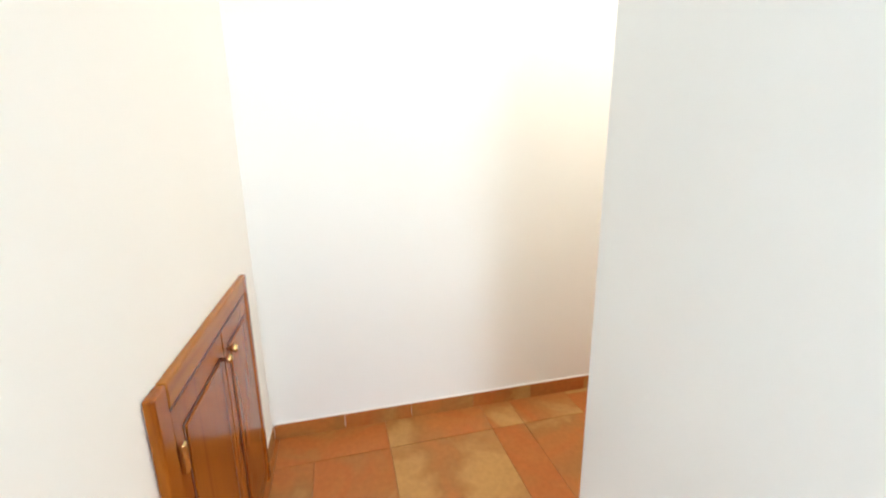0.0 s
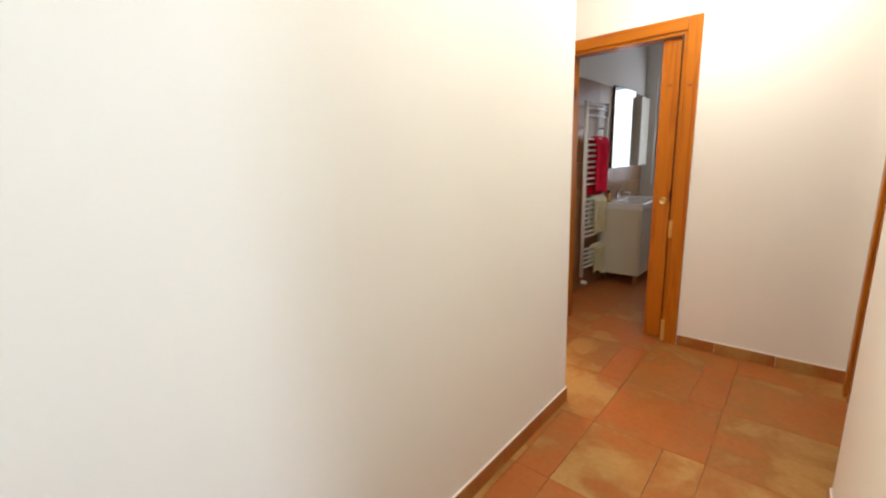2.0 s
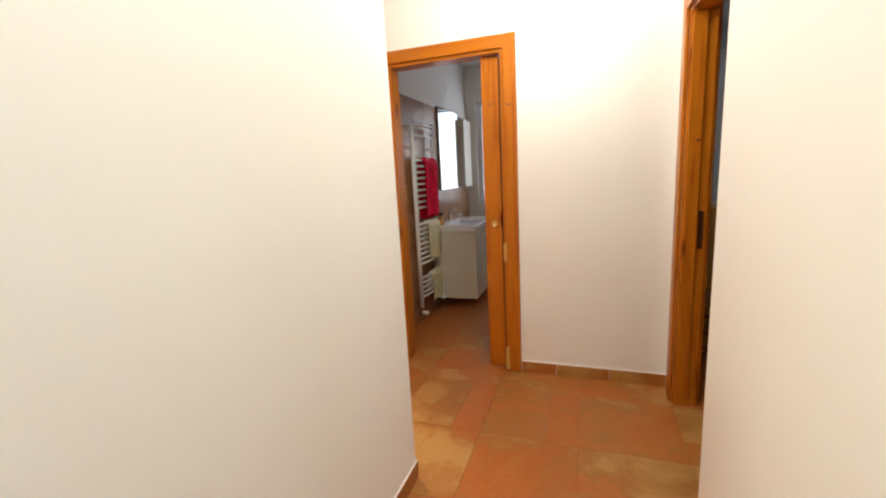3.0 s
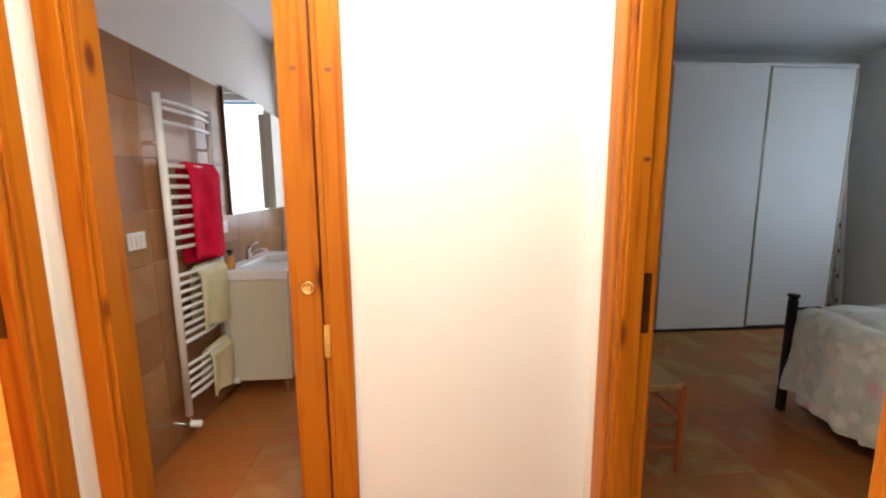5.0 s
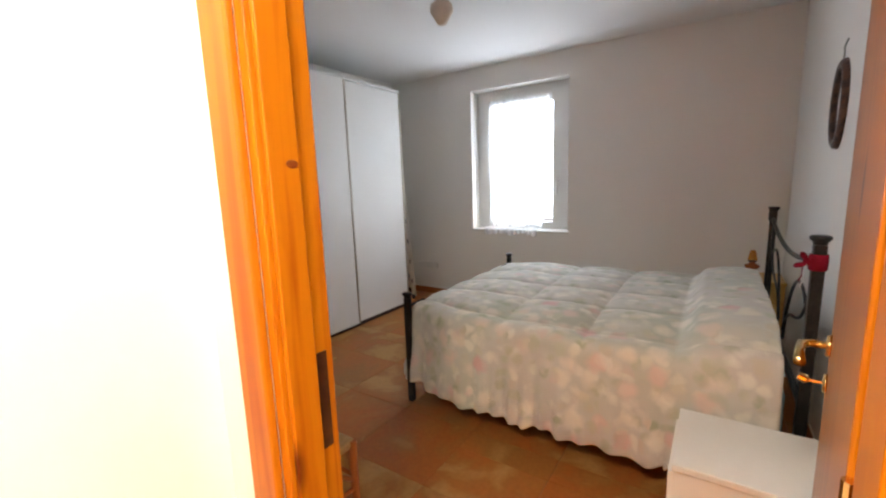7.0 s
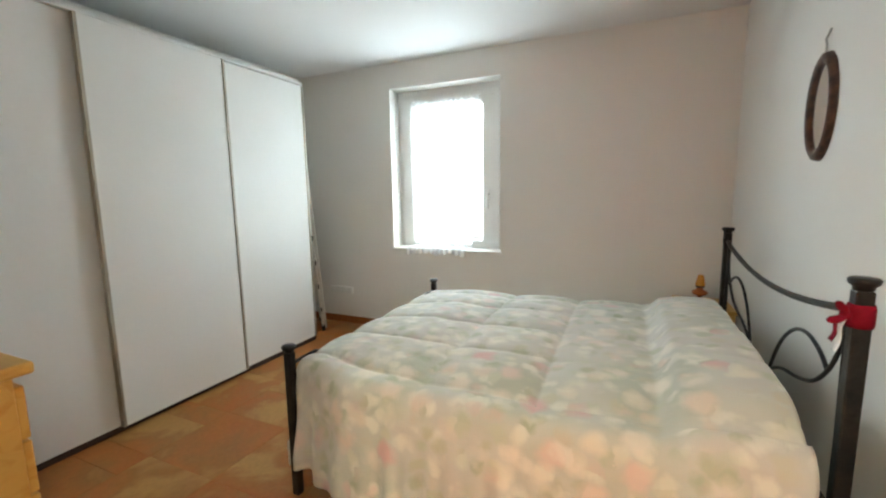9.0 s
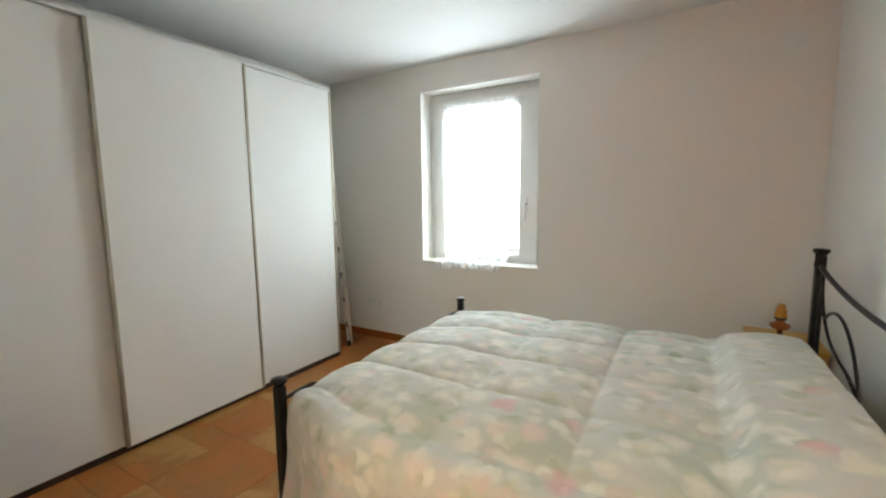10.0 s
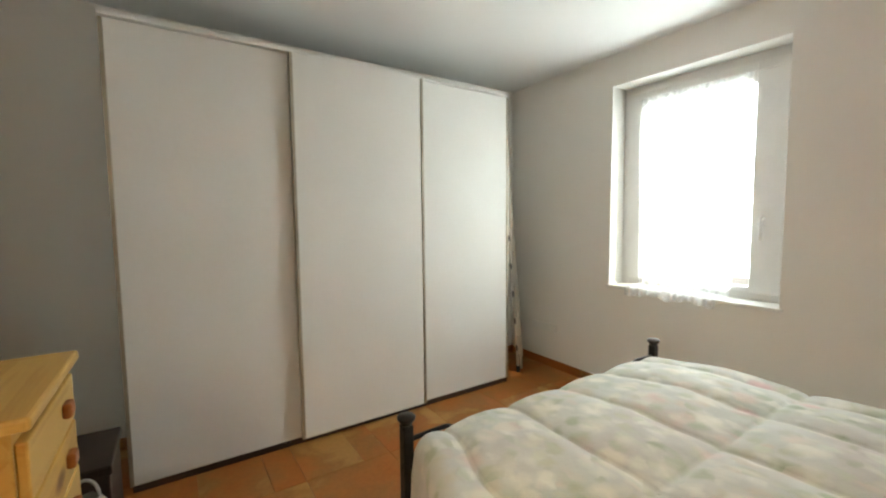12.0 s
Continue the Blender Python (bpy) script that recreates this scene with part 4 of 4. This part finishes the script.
def towel(name, mat, y0, y1, z_top, front, back, label, group="towels on the radiator"):
    def f(u, v):
        total = front + back
        s = v * total - back
        x = 0.112 + 0.012 * math.sin(u * 9 + 2 * v) * min(1, abs(s) * 4)
        if s < 0:
            x = 0.035 + 0.006 * math.sin(u * 7)
        if abs(s) < 0.04:
            x = 0.07 + 0.035 * (s / 0.04)
        return (-1.914 + x, y0 + (y1 - y0) * u + 0.012 * math.sin(v * 5 + u * 3), z_top - abs(s) + 0.012 * math.cos(min(1, abs(s) / 0.04) * math.pi / 2) + 0.014 * math.sin(u * 5 + 1) * min(1, abs(s) * 3))
    ob = tagged(new(name, mesh_from(name, sheet(26, 44, f), mat, True)), label, "towel", group)
    ob.modifiers.new("cloth", "SOLIDIFY").thickness = 0.012
    return ob


towel("towel", RED_CLOTH, 4.44 + 0.13, 4.44 + 0.47, 1.515, 0.53, 0.56, "bright red towel hung on the radiator")
towel("towel", CREAM_CLOTH, 4.44 + 0.15, 4.44 + 0.47, 0.945, 0.36, 0.3, "cream towel hung on the radiator")
towel("towel", CREAM_CLOTH, 4.44 + 0.19, 4.44 + 0.45, 0.455, 0.28, 0.2, "small cream towel hung low on the radiator")

van = thing("vanity_unit", "cream vanity cabinet on short chrome legs", "vanity")
VX0, VX1, VY0, VY1 = -1.905, -1.47, 4.955, 5.75
part("body", boxes(((VX0, VY0, 0.11), (VX1 - 0.02, VY1, 0.79)), bevel=0.003), CREAM, van)
for y0, y1 in ((VY0 + 0.002, (VY0 + VY1) / 2 - 0.002), ((VY0 + VY1) / 2 + 0.002, VY1 - 0.002)):
    part("door", boxes(((VX1 - 0.02, y0, 0.112), (VX1, y1, 0.785)), bevel=0.003), CREAM, van)
for x in (VX0 + 0.09, VX1 - 0.05):
    for y in (VY0 + 0.05, VY1 - 0.05):
        part("leg", rod([(x, y, 0), (x, y, 0.11)], [0.012, 0.017]), CHROME, van, "chrome leg")
basin = thing("washbasin", "white ceramic washbasin on the vanity cabinet", "washbasin")
part("rim", boxes(((VX0, VY0 - 0.015, 0.79), (VX1 + 0.012, VY0 + 0.14, 0.855)), ((VX0, VY1 - 0.14, 0.79), (VX1 + 0.012, VY1 + 0.015, 0.855)), ((VX0, VY0 + 0.14, 0.79), (VX0 + 0.10, VY1 - 0.14, 0.855)), ((VX1 - 0.03, VY0 + 0.14, 0.79), (VX1 + 0.012, VY1 - 0.14, 0.855)), bevel=0.012), CERAMIC, basin)
part("bowl", boxes(((VX0 + 0.1, VY0 + 0.14, 0.792), (VX1 - 0.03, VY1 - 0.14, 0.80))), CERAMIC, basin)
tap = thing("tap", "chrome mixer tap on the washbasin", "tap", (VX0 + 0.06, (VY0 + VY1) / 2, 0.855))
part("body", lathe([(0.024, 0), (0.024, 0.01), (0.02, 0.02), (0.02, 0.085), (0.001, 0.09)], 16), CHROME, tap, "", True)
part("spout", rod([(0, 0, 0.06), (0.06, 0, 0.085), (0.12, 0, 0.075), (0.13, 0, 0.06)], 0.011), CHROME, tap, "", True)
part("lever", rod([(0, 0, 0.09), (0.02, 0, 0.115), (0.07, 0, 0.13)], [0.012, 0.008, 0.006]), CHROME, tap, "", True)
dis = thing("soap_dispenser", "small brown glass soap dispenser with a dark pump", "soap dispenser", (VX0 + 0.07, VY0 + 0.07, 0.855))
part("bottle", lathe([(0.024, 0), (0.026, 0.01), (0.026, 0.07), (0.012, 0.09)], 16), AMBER, dis, "", True)
part("pump", lathe([(0.012, 0.09), (0.012, 0.105), (0.02, 0.11), (0.02, 0.125), (0.001, 0.126)], 14), IRON, dis, "", True)
bm_ = thing("bathroom_mirror", "large frameless bathroom mirror reflecting a window", "mirror")
part("backing", boxes(((-1.907, 5.235, 1.195), (-1.891, 5.97, 2.045)), bevel=0.002), FRAME_WOOD, bm_)
part("mirror_glass", boxes(((-1.8905, 5.237, 1.197), (-1.885, 5.968, 2.043))), MIRROR, bm_)
mc = thing("wall_cabinet", "beige bathroom wall cabinet beside the mirror", "cabinet")
part("body", boxes(((-1.907, 5.985, 1.20), (-1.85, 6.3, 1.99)), bevel=0.004), CREAM, mc)
part("door", boxes(((-1.849, 5.985, 1.20), (-1.832, 6.3, 1.99)), bevel=0.003), CREAM, mc)
for (x, y, z, w, lab) in ((-1.9065, 4.25, 1.14, 0.06, "white light switch on the brown tiles"), (-1.9065, 5.13, 1.12, 0.04, "white socket by the mirror")):
    s = thing("light_switch", lab, "switch", (x, y, z))
    part("plate", boxes(((0, -w, -0.04), (0.009, w, 0.04)), bevel=0.003), PLASTIC, s)
    for k in (-1, 0, 1):
        part("rocker", boxes(((0.0085, k * w * 0.55 - w * 0.22, -0.026), (0.0125, k * w * 0.55 + w * 0.22, 0.026)), bevel=0.001), PLASTIC, s)
bw = thing("window_2", "bright bathroom window with a white frame", "window", kind="structure")
part("window_frame", boxes(((-1.78, 6.46, 0.95), (-1.72, 6.52, 2.25)), ((-0.86, 6.46, 0.95), (-0.8, 6.52, 2.25)), ((-1.72, 6.46, 0.95), (-0.86, 6.52, 1.01)), ((-1.72, 6.46, 2.19), (-0.86, 6.52, 2.25)), bevel=0.004), PVC, bw)
p = part("pane", boxes(((-1.72, 6.485, 1.01), (-0.86, 6.491, 2.19))), GLASS, bw)
p.visible_shadow = False
# pane in the assumed opening, never in view
cw = thing("unseen_window_3", "unseen window added at the corridor's end for daylight", "window", kind="structure")
p = part("pane", boxes(((2.455, 0.03, 0.6), (2.461, 0.75, 2.3))), GLASS, cw)
p.visible_shadow = False


# ---- clay floor tiles, skirting tiles, bathroom wall tiles ----
MODULE = 0.495
tile_meshes = {}


def slab(w, d, h, bevel, mat, name):
    key = (round(w, 3), round(d, 3), round(h, 3), name)
    if key not in tile_meshes:
        bm = bmesh.new()
        top = [bm.verts.new((x, y, h)) for x, y in ((bevel, bevel), (w - bevel, bevel), (w - bevel, d - bevel), (bevel, d - bevel))]
        low = [bm.verts.new((x, y, h - bevel)) for x, y in ((0, 0), (w, 0), (w, d), (0, d))]
        bot = [bm.verts.new((x, y, 0)) for x, y in ((0, 0), (w, 0), (w, d), (0, d))]
        bm.faces.new(top)
        for a, c in ((top, low), (low, bot)):
            for k in range(4):
                bm.faces.new((a[k], c[k], c[(k + 1) % 4], a[(k + 1) % 4]))
        tile_meshes[key] = mesh_from(name, bm, mat)
    return tile_meshes[key]


floor = bpy.data.objects["floor"]
rng = random.Random(5)
areas = [(-1.86, 0.02, 0.0, 3.80), (0.02, 2.4, 0.0, 0.87), (0.02, 3.95, 2.43, 6.45), (-1.94, 0.0, 3.80, 6.45), (-6.1, -1.94, 2.3, 7.0)]
GX, GY = -0.975 - 12 * MODULE, 1.03 - 4 * MODULE
GAP = 0.0016
for i in range(24):
    for j in range(17):
        x0, y0 = GX + i * MODULE, GY + j * MODULE
        mx, my = x0 + MODULE / 2, y0 + MODULE / 2
        if not any(a - 0.3 < mx < b + 0.3 and c - 0.3 < my < d + 0.3 for a, b, c, d in areas):
            continue
        third, two = MODULE / 3, 2 * MODULE / 3
        kind = rng.random() if mx > -2.2 else 0.1
        if kind < 0.62:
            cells = [(0, 0, MODULE, MODULE)]
        elif kind < 0.82:
            cells = [(0, 0, two, MODULE), (two, 0, third, MODULE)]
        else:
            cells = [(0, 0, MODULE, third), (0, third, MODULE, two)]
        for cx, cy, w, d in cells:
            ob = new("tile", slab(w - GAP, d - GAP, 0.012, 0.0008, TILE, "tile"))
            ob.parent = floor
            ob.location = (x0 + cx, y0 + cy, -0.0105 - 0.0015 + rng.uniform(-0.0004, 0.0004))

base = tagged(new("baseboard"), "clay tile skirting along the walls with a pale sealing line on top", "baseboard", "", "structure")


def skirting(p, q, shift=0.0):
    """Skirting tiles from p to q; the wall is on the left of the run."""
    p, q = Vector((*p, 0)), Vector((*q, 0))
    run = (q - p).length
    d = (q - p).normalized()
    ang = math.degrees(math.atan2(d.y, d.x))
    s = -shift
    while s < run:
        a, b = max(s, 0), min(s + 0.326, run)
        if b - a > 0.01:
            ob = new("skirting_tile", slab(b - a - 0.002, 0.010, 0.076, 0.002, TILE, "skirting_tile"))
            ob.parent = base
            o = p + d * a
            ob.matrix_world = pose(o.x, o.y, 0, 0, 0, ang) @ pose(0, -0.010, 0)
        s += 0.326
    line = part("sealing_line", boxes(((0, -0.007, 0.076), (run, -0.0005, 0.081))), WHITE, base)
    line.matrix_world = pose(p.x, p.y, 0, 0, 0, ang)


skirting((X_W, Y_S + 0.012), (X_W, 2.618), 0.326 - 0.321)
skirting((X_W, 2.618), (-1.86, 2.618))
skirting((X_W + 0.21, Y_S), (X_W + 0.012, Y_S))
skirting((-0.855, Y_N), (0.02, Y_N), 0.1)
skirting((X_E, 2.55), (X_E + 0.02, Y_C))
skirting((0.02, 2.55), (X_E, 2.55))
skirting((0.02, 2.70), (0.02, 2.56))
skirting((X_E + 0.02, Y_C), (2.4, Y_C))
skirting((B_W, 3.65), (B_W, B_N), 0.2)
skirting((B_W + 0.01, B_N), (0.73, B_N))
skirting((3.33, B_N), (B_E - 0.01, B_N))
skirting((B_E, B_N), (B_E, B_S), 0.1)
skirting((B_E - 0.01, B_S), (B_W, B_S))
skirting((-6.0, 7.0), (-2.1, 7.0))

bw_wall = bpy.data.objects["wall_bath_west"]
for j in range(8):
    for i in range(6):
        w = min(0.5, 6.4 - (3.87 + 0.5 * i))
        if w < 0.05:
            continue
        ob = new("wall_tile", slab(w - 0.002, 0.2535 - 0.002, 0.006, 0.001, WALL_TILE, "wall_tile"))
        ob.parent = bw_wall
        ob.matrix_world = Matrix.Translation((-1.915, 3.87 + 0.5 * i, 0.004 + 0.2535 * j)) @ Matrix(((0, 0, 1, 0), (1, 0, 0, 0), (0, 1, 0, 0), (0, 0, 0, 1)))
